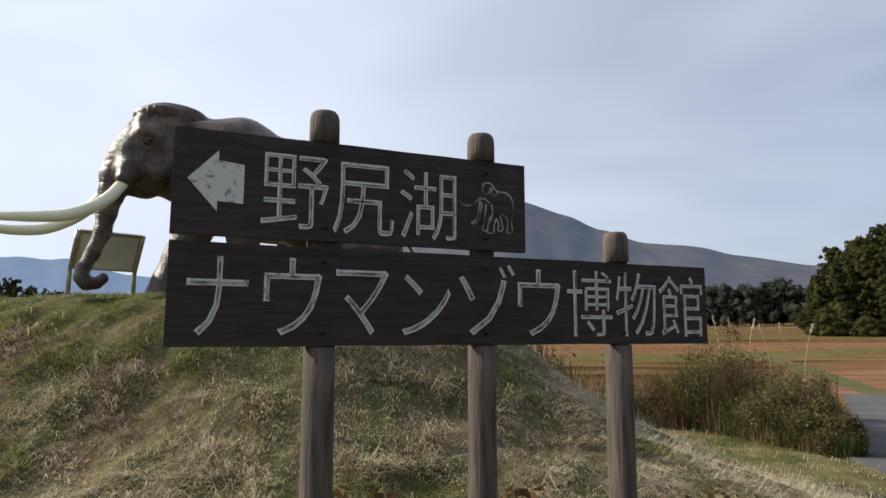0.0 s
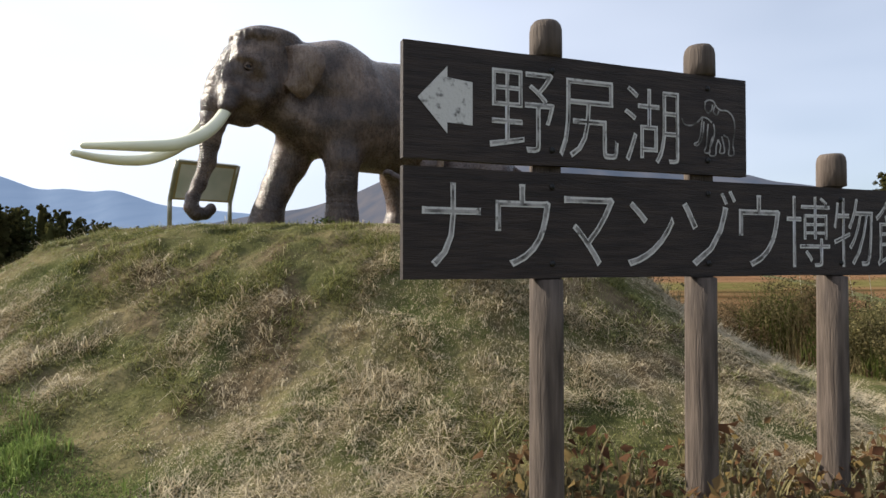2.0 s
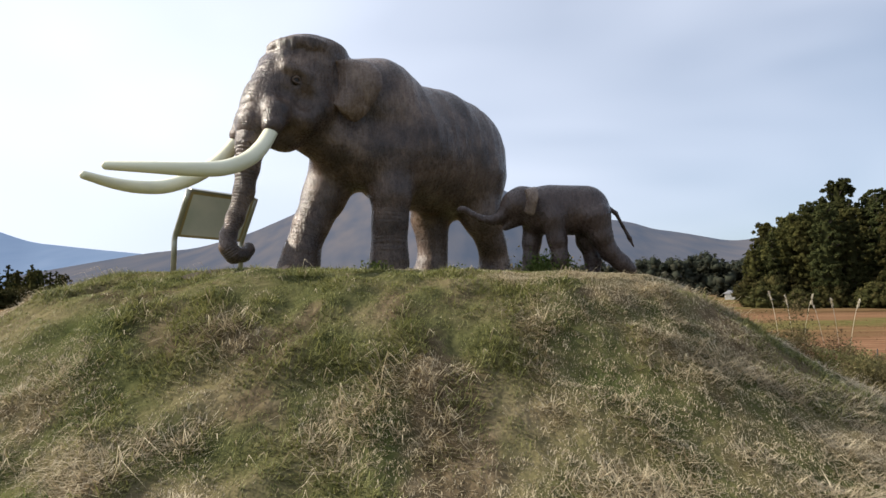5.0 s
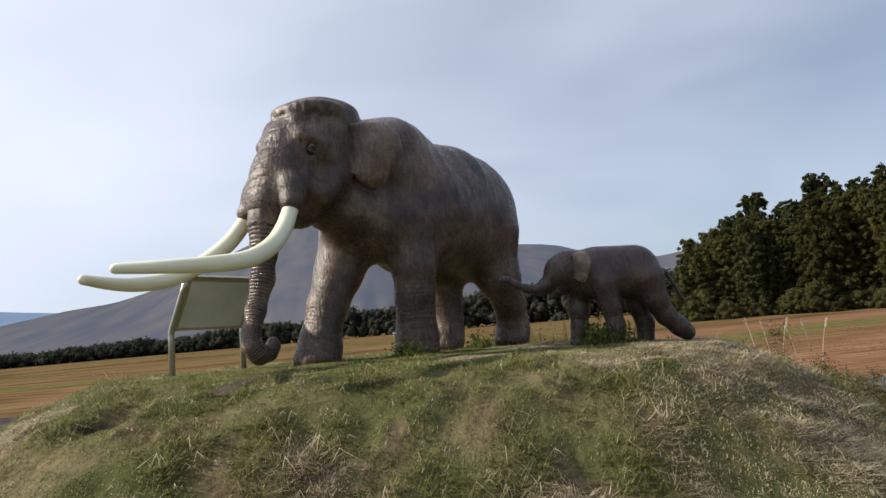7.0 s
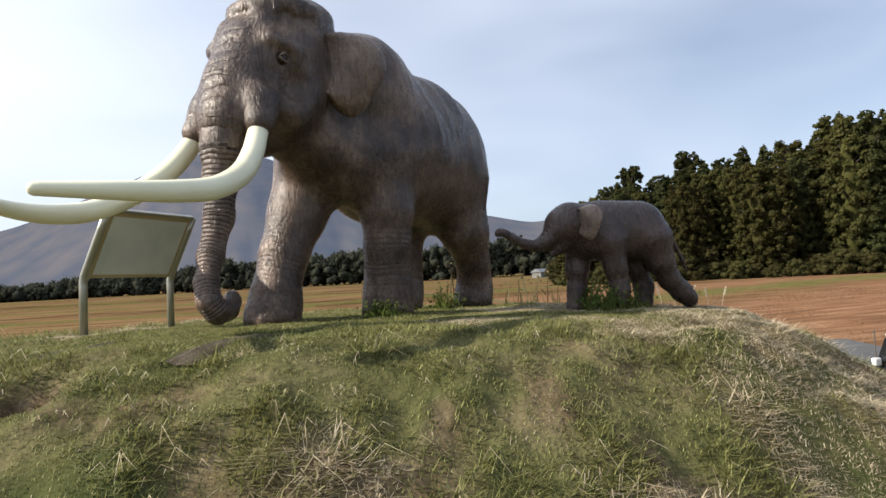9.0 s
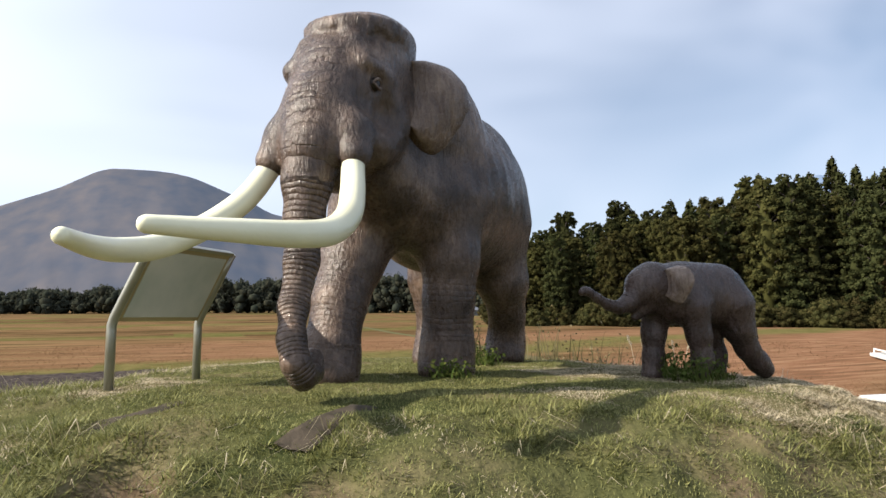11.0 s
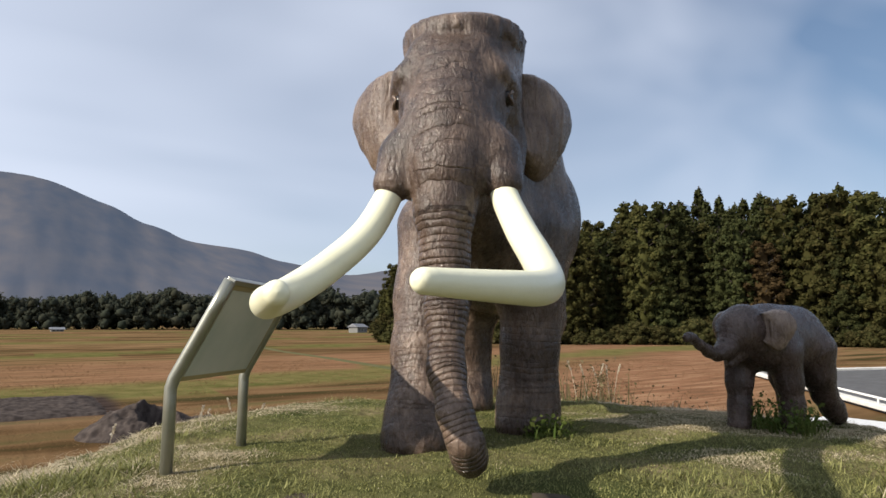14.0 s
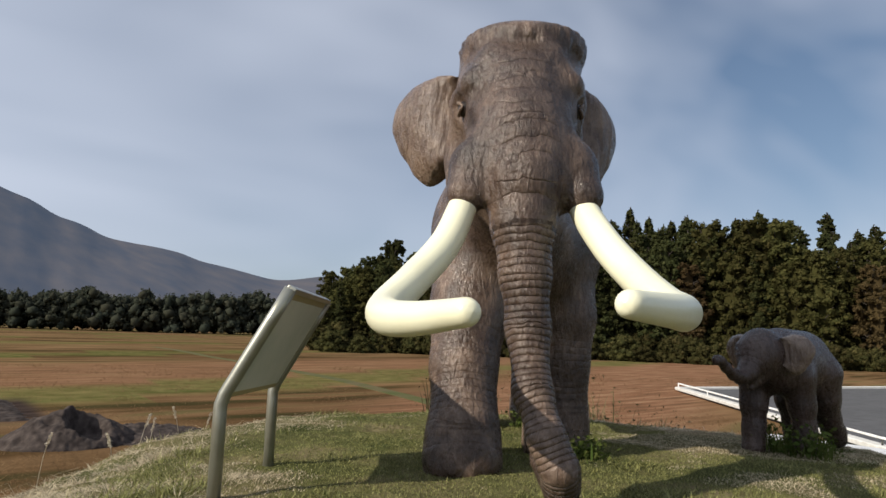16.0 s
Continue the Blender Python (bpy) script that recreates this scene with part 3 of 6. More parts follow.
TUSK_LEFT = [(2.02, 0.105, 1.545, 0.066), (2.106, 0.122, 1.413, 0.070), (2.261, 0.191, 1.216, 0.074), (2.488, 0.273, 1.030, 0.074), (2.753, 0.305, 0.908, 0.071), (3.043, 0.266, 0.859, 0.064), (3.312, 0.151, 0.845, 0.053), (3.610, -0.065, 0.842, 0.038)]
TUSK_RIGHT = [(2.03, -0.420, 1.560, 0.066), (2.100, -0.461, 1.427, 0.070), (2.240, -0.542, 1.205, 0.074), (2.457, -0.677, 1.001, 0.074), (2.723, -0.761, 0.868, 0.071), (3.023, -0.728, 0.817, 0.064), (3.300, -0.623, 0.802, 0.053), (3.620, -0.470, 0.810, 0.038)]


def build_elephant():
    mid = -0.165                                            # the head hangs a little to its right
    cap = -0.125                                            # the tuft on its crown
    trunk = [(1.97, mid, 1.82, 0.24), (2.088, mid, 1.546, 0.195), (2.137, mid - 0.010, 1.314, 0.150), (2.179, mid - 0.002, 1.069, 0.117), (2.217, mid + 0.010, 0.811, 0.099),
             (2.320, mid + 0.020, 0.532, 0.083), (2.420, mid + 0.070, 0.350, 0.075), (2.455, mid + 0.120, 0.230, 0.074), (2.395, mid + 0.135, 0.152, 0.071), (2.280, mid + 0.125, 0.165, 0.062), (2.200, mid + 0.090, 0.225, 0.053), (2.195, mid + 0.080, 0.255, 0.046)]
    rf = [(0.82, -0.315, 1.40, 0.36), (0.98, -0.394, 0.932, 0.225), (1.14, -0.425, 0.589, 0.178), (1.26, -0.42, 0.30, 0.160), (1.29, -0.425, 0.12, 0.185), (1.32, -0.425, 0.06, 0.212)]
    lf = [(0.50, 0.21, 1.40, 0.34), (0.54, 0.282, 0.953, 0.208), (0.54, 0.263, 0.60, 0.178), (0.53, 0.25, 0.30, 0.172), (0.52, 0.242, 0.12, 0.185), (0.53, 0.24, 0.06, 0.208)]
    rr = [(-0.96, -0.27, 1.35, 0.41), (-0.85, -0.31, 0.87, 0.235), (-0.88, -0.29, 0.55, 0.175), (-0.89, -0.29, 0.30, 0.160), (-0.84, -0.29, 0.12, 0.178), (-0.80, -0.29, 0.06, 0.20)]
    lr = [(-1.12, 0.26, 1.35, 0.41), (-1.154, 0.365, 0.862, 0.245), (-1.37, 0.365, 0.505, 0.165), (-1.495, 0.33, 0.277, 0.158), (-1.47, 0.32, 0.12, 0.175), (-1.445, 0.315, 0.06, 0.195)]
    P = [((0.08, 0, 1.60), (-1.02, 0, 1.58), 0.73, 0.70, 0.93, 0.2), ((0.42, 0, 2.05), (0.02, 0, 2.00), 0.52, 0.48, 0.84, 0.22),
         ((-0.60, 0, 1.99), (-1.06, 0, 1.93), 0.53, 0.53, 1.00, 0.32), ((-1.12, 0, 1.62), (-1.26, 0, 1.38), 0.58, 0.48, 0.94, 0.2),
         ((0.5, -0.02, 2.08), (1.20, mid, 2.08), 0.55, 0.42, 0.86, 0.22), ((0.7, 0, 1.45), (1.3, mid, 1.65), 0.44, 0.33, 0.85, 0.15),
         ((1.36, cap, 2.48), (1.42, mid, 2.05), 0.36, 0.37, 1.02, 0.12), ((1.57, cap, 2.45), (1.63, mid, 2.0), 0.29, 0.33, 1.12, 0.10), ((1.75, mid, 2.05), (1.96, mid, 1.74), 0.33, 0.27, 0.98, 0.12),
         ((1.45, mid, 1.74), (1.74, mid, 1.52), 0.31, 0.20, 1.05, 0.1), ((1.7, mid, 1.47), (1.9, mid, 1.40), 0.13, 0.08, 1.0, 0.08)]
    # the fringe that overhangs the forehead
    for i in range(17):
        a = -1.75 + 3.5 * i / 16
        cx, cy = 1.52 + 0.372 * math.cos(a), cap + 0.335 * math.sin(a)
        P.append(((cx, cy, 2.47), (cx + 0.012, cy, 2.41 + 0.02 * math.sin(i * 2.7)), 0.052, 0.042, 1.0, 0.015))
    for s in (1, -1):
        P.append(((1.88, mid + s * 0.13, 1.88), (2.02, mid + s * 0.225, 1.62), 0.165, 0.145, 1.0, 0.10)); P.append(((2.02, mid + s * 0.225, 1.62), (2.095, mid + s * 0.285, 1.475), 0.145, 0.100, 1.0, 0.06)); P.append(((2.07, mid + s * 0.28, 1.50), (2.10, mid + s * 0.288, 1.465), 0.108, 0.100, 1.0, 0.02))      # tusk sockets
        P.append(((1.69, mid + s * 0.312, 2.085), (1.905, mid + s * 0.262, 2.118), 0.082, 0.074, 1.0, 0.025)); P.append(((1.88, mid + s * 0.225, 2.125), (1.88, mid + s * 0.17, 2.30), 0.065, 0.06, 1.0, 0.08))       # brow
        P.append(((1.66, mid + s * 0.265, 1.90), (1.82, mid + s * 0.245, 1.90), 0.070, 0.055, 1.0, 0.06))        # below the eye
        P.append(((1.50, mid + s * 0.20, 1.82), (1.68, mid + s * 0.22, 1.64), 0.22, 0.18, 1.0, 0.08))         # cheek
        P.append(((1.20, mid + s * 0.30, 2.22), (1.26, mid + s * 0.32, 1.95), 0.10, 0.10, 1.0, 0.10))         # ear root
    P += chain(trunk, k=0.06)
    for leg in (rf, lf, rr, lr):
        P += chain(leg, k=0.17)
    for leg in (rf, lf, rr, lr):                             # toes
        x, y = leg[-1][0], leg[-1][1]
        for a in (-0.8, -0.27, 0.27, 0.8):
            cx, cy = x + 0.19 * math.cos(a), y + 0.19 * math.sin(a)
            P.append(((cx, cy, 0.05), (cx - 0.01, cy, 0.09), 0.05, 0.04, 1.0, 0.03))
    V, F = surface(P, 0.1, 0.022, (-2.15, -0.95, -0.06), (2.65, 0.95, 2.80),
                   dents=[((q[0], mid + s * q[1], q[2]), q[3], q[4]) for s in (1, -1) for q in ((1.845, 0.385, 2.000, 0.095, 0.03), (1.77, 0.445, 1.825, 0.165, 0.05), (2.00, 0.375, 1.87, 0.13, 0.06), (2.03, 0.335, 2.03, 0.07, 0.08))],
                   cut=lambda x, y, z: np.where(x > 1.0, z - (2.60 - 0.75 * np.maximum(x - 1.55, 0) ** 2 - 0.10 * np.maximum(1.4 - x, 0) - 0.25 * (y - cap) ** 2), -9.0))
    V = smooth_mesh(V, F, 2)
    # slack hide: shallow folds down the flanks
    body = sstep(0.75, 1.1, V[:, 2]) * sstep(1.0, 0.5, V[:, 0])
    nrm = np.sign(V[:, 1]) * body
    V[:, 1] += nrm * 0.045 * (fbm(V[:, 0] * 8 + 9, V[:, 2] * 1.3 + 20) - 0.47)
    V[:, 2] = np.maximum(V[:, 2], -0.05)
    ring = ring_coordinate(V, [([(1.86, mid, 2.42, 0.26), (1.93, mid, 2.10, 0.27)] + trunk[:3], 1.0, 1.12, 0.105, 0.080), (trunk[2:], 1.0, 1.25, 0.038, 0.021)] + [(g[1:], 0.36, 1.2, 0.050, 0.035) for g in (rf, lf, rr, lr)])
    cen = sstep(0.19, 0.10, np.abs(V[:, 1] - mid))
    hi = sstep(1.25, 1.5, V[:, 2]) * (V[:, 0] > 1.6)
    ring = (ring[0], ring[1] * (1 - hi + hi * cen) * (0.55 + 0.9 * fbm(V[:, 0] * 6 + 30, V[:, 2] * 6 + V[:, 1] * 6 + 30)))
    ex = []
    for s in (1, -1):
        line = TUSK_LEFT if s > 0 else TUSK_RIGHT
        tip, way = np.array(line[-1][:3]), np.array(line[-1][:3]) - np.array(line[-2][:3])
        way = way / np.linalg.norm(way)
        end = [(*(tip + way * d), r_) for d, r_ in ((0.012, 0.0335), (0.022, 0.027), (0.029, 0.017), (0.0315, 0.0006))]
        q = np.concatenate([spline(np.array(line), 60), np.array(end)])
        v, f = tube(q[:, :3], q[:, 3], 24, cap=False)
        ex.append((np.array(v), np.array(f), 1))
        ex.append((*ear_plate((1.29 + 0.07 * (s < 0), mid + s * 0.350, 2.08 + 0.03 * (s < 0)), *(((-0.54, s * 0.84, 0.0), (0.84, s * 0.54, 0)) if s > 0 else ((-0.42, s * 0.91, 0.0), (0.91, s * 0.42, 0))), 1.0, s), 3))
        ex.append((*eyeball((1.835, mid + s * 0.290, 2.003), 0.050), 2))
        for up in (1, -1):                                   # lids
            th = np.radians(np.linspace(-64, 64, 13)); le = up * np.radians(36) * np.cos(th * 1.4)
            q = np.stack([1.835 + 0.054 * np.sin(th), mid + s * (0.290 + 0.054 * np.cos(th) * np.cos(le)), 2.003 + 0.054 * np.sin(le), 0.006 + 0.006 * np.cos(th * 1.3)], 1)
            v, f = tube(q[:, :3], q[:, 3], 8, cap=False)
            ex.append((np.array(v), np.array(f), 3))
    return statue("elephant_statue", V, F, (ring, ex), [SKIN, IVORY, DARK, EARSKIN], heading(-3.61, 11.90, 1.985, -0.647, -0.764) @ Matrix.Scale(1.06, 4),
                  "life-size brown elephant statue with long cream tusks on the mound")


def build_calf():
    trunk = [(0.57, 0, 0.70, 0.110), (0.67, 0, 0.61, 0.070), (0.77, 0, 0.575, 0.049), (0.87, 0, 0.595, 0.039), (0.97, 0, 0.645, 0.033), (1.04, 0, 0.690, 0.029), (1.085, 0, 0.700, 0.027), (1.11, 0, 0.685, 0.026)]
    legs = [[(0.30, -0.13, 0.58, 0.13), (0.33, -0.13, 0.36, 0.092), (0.34, -0.13, 0.18, 0.078), (0.36, -0.13, 0.04, 0.088)],
            [(0.14, 0.13, 0.58, 0.13), (0.10, 0.13, 0.36, 0.092), (0.07, 0.13, 0.18, 0.078), (0.09, 0.13, 0.04, 0.088)],
            [(-0.28, -0.12, 0.60, 0.16), (-0.25, -0.12, 0.38, 0.10), (-0.32, -0.12, 0.18, 0.080), (-0.31, -0.12, 0.04, 0.086)],
            [(-0.30, 0.12, 0.60, 0.16), (-0.35, 0.11, 0.40, 0.115), (-0.44, 0.10, 0.24, 0.088), (-0.56, 0.09, 0.13, 0.083), (-0.64, 0.08, 0.065, 0.080)]]
    P = [((0.22, 0, 0.67), (-0.22, 0, 0.67), 0.235, 0.25, 0.9, 0.1), ((0.12, 0, 0.76), (-0.22, 0, 0.74), 0.185, 0.185, 0.88, 0.1),
         ((0.24, 0, 0.72), (0.46, 0, 0.75), 0.20, 0.17, 0.95, 0.08), ((0.44, 0, 0.80), (0.52, 0, 0.74), 0.140, 0.150, 1.0, 0.05),
         ((0.50, 0, 0.60), (0.62, 0, 0.50), 0.09, 0.032, 0.9, 0.04)]
    P += chain(trunk, k=0.035)
    for s in (1, -1):
        P.append(((0.50, s * 0.10, 0.79), (0.58, s * 0.085, 0.79), 0.045, 0.035, 1.0, 0.03))
    for leg in legs:
        P += chain(leg, k=0.06)
    tail = [(-0.44, 0, 0.72, 0.032), (-0.54, -0.01, 0.66, 0.022), (-0.62, -0.03, 0.52, 0.018), (-0.69, -0.05, 0.40, 0.022), (-0.735, -0.06, 0.31, 0.012)]
    P += chain(tail, k=0.02)
    V, F = surface(P, 0.05, 0.0125, (-0.9, -0.4, -0.06), (1.25, 0.4, 1.08))
    V = smooth_mesh(V, F, 2)
    ring = ring_coordinate(V, [(trunk, 0.3, 1.3, 0.04, 0.02)] + [(g[1:], 0.12, 1.2, 0.04, 0.04) for g in legs])
    ex = []
    for s in (1, -1):
        ex.append((*ear_plate((0.40, s * 0.150, 0.765), (-0.28, s * 0.96, 0), (0.96, s * 0.28, 0), 0.42, s, thick=0.012), 2))
        ex.append((*eyeball((0.575, s * 0.112, 0.735), 0.017), 1))
    return statue("calf_statue", V, F, (ring, ex), [CALF_SKIN, DARK, CALF_EAR_SUNLIT], heading(-1.77, 10.46, 1.965, -1.0, 0.02) @ Matrix.Scale(1.06, 4),
                  "small grey-brown baby elephant statue with raised trunk on the mound")


build_elephant()
build_calf()


# ---- wooden signpost ----
SIGN = Matrix.Translation((-1.6, 5.1, 0)) @ Matrix.Rotation(math.atan2(0.475, 0.88), 4, "Z")   # x along the boards, y behind them


def board_mesh(w, h, t):
    """A sawn plank with worn edges and a slightly uneven outline."""
    bm = bmesh.new()
    bmesh.ops.create_grid(bm, x_segments=60, y_segments=10, size=0.5)
    bm.normal_update()
    r = bmesh.ops.extrude_face_region(bm, geom=bm.faces[:])
    for v in [q for q in r["geom"] if isinstance(q, bmesh.types.BMVert)]:
        v.co.z = -1
    bmesh.ops.bevel(bm, geom=[e for e in bm.edges if len(e.link_faces) == 2 and e.calc_face_angle() > 1], offset=0.02, segments=1, affect="EDGES")
    for v in bm.verts:
        x, y, z = (v.co.x + 0.5) * w, (v.co.y + 0.5) * h, v.co.z * t
        edge = noise.noise((x * 2.3, round(v.co.y), h)) * 0.004
        v.co = Vector((x, -z - t + noise.noise((x * 1.5, y * 6, t)) * 0.002, y + edge))
    bmesh.ops.recalc_face_normals(bm, faces=bm.faces)
    return bm


def post_mesh(r, h, seed):
    bm = bmesh.new()
    lap0, lap1 = 1.67, min(2.765, h - 0.2 if h < 2.5 else 2.765)   # flat cut that takes the boards
    zs = [0, 0.4, 0.9, 1.4, lap0 - 0.004, lap0, 2.0, lap1, lap1 + 0.004, h - 0.10, h - 0.05, h - 0.022, h - 0.004, h]
    rs = [1.04, 1.03, 1.02, 1.0, 1.0, 1.0, 0.99, 0.985, 0.985, 0.98, 0.97, 0.90, 0.74, 0.0]
    prev = None
    for z, q in zip(zs, rs):
        row = []
        for k in range(18):
            a = 2 * math.pi * k / 18
            rr = r * q * (1 + 0.05 * noise.noise((math.cos(a) * 1.5 + seed, math.sin(a) * 1.5, z * 0.7)))
            yy = rr * math.sin(a)
            row.append(bm.verts.new((rr * math.cos(a), max(yy, -0.012) if lap0 - 0.001 < z < lap1 + 0.001 else yy, z)))
        if prev:
            for k in range(18):
                bm.faces.new((prev[k], prev[(k + 1) % 18], row[(k + 1) % 18], row[k]))
        prev = row
    bmesh.ops.remove_doubles(bm, verts=bm.verts, dist=0.0005)
    return bm


def glyph(text, x, z, w, h, parent, depth=0.048, bold=-0.006):
    """One painted character fitted into a box on the front of a board."""
    c = bpy.data.curves.new("character", "FONT")
    c.body, c.size, c.extrude, c.resolution_u = text, 1.0, 0.0, 3
    c.offset = bold
    tmp = bpy.data.objects.new("tmp", c)
    me = bpy.data.meshes.new_from_object(tmp)
    bpy.data.objects.remove(tmp)
    co = np.empty(len(me.vertices) * 3, np.float32); me.vertices.foreach_get("co", co); co = co.reshape(-1, 3)
    l0, h0 = co.min(0), co.max(0)
    q = (co - l0) / np.maximum(h0 - l0, 1e-6)
    out = np.stack([x + q[:, 0] * w, np.full(len(co), -depth), z + q[:, 1] * h], 1)
    me.vertices.foreach_set("co", out.astype(np.float32).ravel()); me.update()
    me.materials.append(WHITE if depth < 0.0485 else SCRAPED)
    ob = new("character" if depth < 0.0485 else "worn_paint", me); ob.parent = parent
    if depth < 0.0485:
        glyph(text, x + 0.012, z + 0.012, w - 0.024, h - 0.024, parent, 0.0492, bold - 0.017)
    return ob


def build_sign():
    root = empty("wooden_signpost", SIGN, "dark-stained wooden direction sign with white lettering on log posts", "sign")
    upper = part("upper_board", board_mesh(1.985, 0.535, 0.045), BOARD, root, "black-stained plank with arrow and lettering")
    upper.matrix_local = Matrix.Translation((0.0, 0.045, 2.025))
    lower = part("lower_board", board_mesh(3.40, 0.515, 0.045), BOARD, root, "long black-stained plank with lettering")
    lower.matrix_local = Matrix.Translation((0.0, 0.045, 1.475))
    for s, h, q in ((0.760, 2.95, 1), (1.717, 2.94, 2), (2.700, 2.40, 3)):
        p = part("post", post_mesh(0.084, h, q), POST, root, "weathered round log post", smooth=True)
        p.matrix_local = Matrix.Translation((s, 0.060, -0.20))
        for z, par in ((1.545, lower), (1.92, lower), (2.10, upper), (2.49, upper)):
            if par is upper and s > 2:
                continue
            bm = bmesh.new()
            bmesh.ops.create_uvsphere(bm, u_segments=10, v_segments=6, radius=0.016, matrix=Matrix.Diagonal((1, 0.6, 1, 1)))
            o = part("bolt", bm, BOLT, par, smooth=True)
            o.matrix_local = Matrix.Translation((s, -0.047, z - (2.025 if par is upper else 1.475)))
    return root, upper, lower


SIGN_ROOT, UPPER, LOWER = build_sign()


# ---- lettering ----
for t_, x0, x1, z0, z1 in (("野", 0.425, 0.775, 0.055, 0.450), ("尻", 0.800, 1.145, 0.045, 0.440), ("湖", 1.180, 1.525, 0.040, 0.435)):
    glyph(t_, x0, z0, x1 - x0, z1 - z0, UPPER)
for t_, x0, x1, z0, z1 in (("ナ", 0.089, 0.379, 0.055, 0.445), ("ウ", 0.454, 0.751, 0.055, 0.452), ("マ", 0.826, 1.119, 0.055, 0.405), ("ン", 1.197, 1.490, 0.055, 0.390),
                           ("ゾ", 1.542, 1.907, 0.055, 0.468), ("ウ", 1.926, 2.226, 0.050, 0.450), ("博", 2.275, 2.610, 0.048, 0.455), ("物", 2.640, 2.965, 0.048, 0.455), ("館", 2.990, 3.365, 0.045, 0.445)):
    glyph(t_, x0, z0, x1 - x0, z1 - z0, LOWER)


def painted(name, outline, parent, depth=0.048, label=""):
    bm = bmesh.new()
    bm.faces.new([bm.verts.new((x, -depth, z)) for x, z in outline])
    bmesh.ops.triangulate(bm, faces=bm.faces[:])
    return part(name, bm, WHITE, parent, label)


painted("arrow", [(0.068, 0.278), (0.212, 0.120), (0.212, 0.172), (0.338, 0.165), (0.338, 0.368), (0.212, 0.380), (0.212, 0.432)], UPPER, label="white painted arrow, scraped")
# a faint scratched line drawing of an elephant
EMBLEM = ([(195, 150), (215, 140), (245, 145), (258, 165), (280, 185), (320, 190), (350, 215), (362, 250), (360, 300), (352, 350), (355, 400), (330, 402), (332, 360), (325, 320), (300, 305)],
          [(290, 310), (300, 350), (302, 388), (280, 390), (282, 350), (268, 325)], [(245, 250), (250, 290), (240, 330), (225, 365), (222, 398), (252, 400), (258, 360), (268, 330)],
          [(215, 250), (210, 300), (205, 350), (195, 385), (222, 386), (225, 350), (240, 310)], [(185, 215), (178, 260), (170, 310), (158, 335), (138, 345), (148, 352), (170, 340), (185, 300), (192, 240)],
          [(75, 225), (85, 248), (120, 258), (160, 240), (185, 220), (210, 225), (235, 245)], [(200, 150), (198, 180), (215, 200), (235, 185), (240, 160)], [(252, 165), (245, 195), (262, 210), (275, 190)])
for line_ in EMBLEM:
    q_ = spline([(1.985 - (430 - u_) * 0.00124, 0.535 - (v_ - 42 + (430 - u_) * 0.08) * 0.001155, 0) for u_, v_ in line_], 4 * len(line_))
    t_ = np.gradient(q_, axis=0); t_ /= np.linalg.norm(t_, axis=1)[:, None] + 1e-9
    bm = bmesh.new()
    rows_ = [[bm.verts.new((p_[0] - e_ * d_[1] * 0.0045, -0.048, p_[1] + e_ * d_[0] * 0.0045)) for p_, d_ in zip(q_, t_)] for e_ in (1, -1)]
    for k in range(len(q_) - 1):
        bm.faces.new((rows_[0][k], rows_[1][k], rows_[1][k + 1], rows_[0][k + 1]))
    part("emblem_line", bm, SCRAPED, UPPER, "thin scratched white line")


# ---- information panel on bent tube legs ----
def build_panel():
    bl, br, tl, tr = [Vector(q) for q in ((-6.37, 11.205, 2.455), (-5.77, 11.90, 2.455), (-6.135, 11.005, 3.01), (-5.535, 11.70, 3.01))]
    root = empty("information_panel", Matrix.Translation((bl + br) / 2 - Vector((0, 0, 0.45))), "slanted olive metal information panel on two tube legs", "panel")
    o = (bl + br) / 2 - Vector((0, 0, 0.45))
    x, up = (br - bl).normalized(), (tl - bl).normalized()
    nrm = x.cross(up).normalized()
    w, h = (br - bl).length, (tl - bl).length
    M = Matrix((x, up, nrm)).transposed().to_4x4(); M.translation = (bl + br) / 2 + up * h / 2 - o
    plate = part("panel_plate", box(w - 0.05, h - 0.03, 0.022, M, 0.004), PANELBACK, root)
    part("printed_face", box(w - 0.12, h - 0.10, 0.004, M @ Matrix.Translation((0, 0, 0.014)), 0), PANELFACE, root, "pale printed face")
    for b, t_ in ((bl, tl), (br, tr)):
        gz = float(ground_z(b.x, b.y))
        pts = [(b.x, b.y, gz - 0.15), (b.x, b.y, b.z - 0.06)] + [tuple(b + (t_ - b) * u) for u in (0.06, 0.3, 0.7, 1.0)]
        q = [Vector(p) - o for p in pts]
        q.insert(2, (q[1] * 0.35 + (bl * 0 + (b - o)) * 0.65))
        v, f = tube([tuple(p) for p in q], [0.033] * len(q), 14)
        bm = bmesh.new()
        vv = [bm.verts.new(p) for p in v]
        for ff in f:
            bm.faces.new([vv[i] for i in ff])
        part("leg", bm, STEEL, root, smooth=True)
    part("top_rail", box(w - 0.02, 0.03, 0.05, M @ Matrix.Translation((0, h / 2, 0)), 0.006), STEEL, root)


build_panel()


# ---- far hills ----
def hill_material(name, c1, c2, haze_glow):
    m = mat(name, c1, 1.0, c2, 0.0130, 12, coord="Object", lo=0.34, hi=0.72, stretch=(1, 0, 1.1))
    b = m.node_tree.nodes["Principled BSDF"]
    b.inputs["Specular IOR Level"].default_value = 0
    # blue emission stands in for the haze in front of the hills
    b.inputs["Emission Color"].default_value = (0.31, 0.44, 0.68, 1); b.inputs["Emission Strength"].default_value = haze_glow
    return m


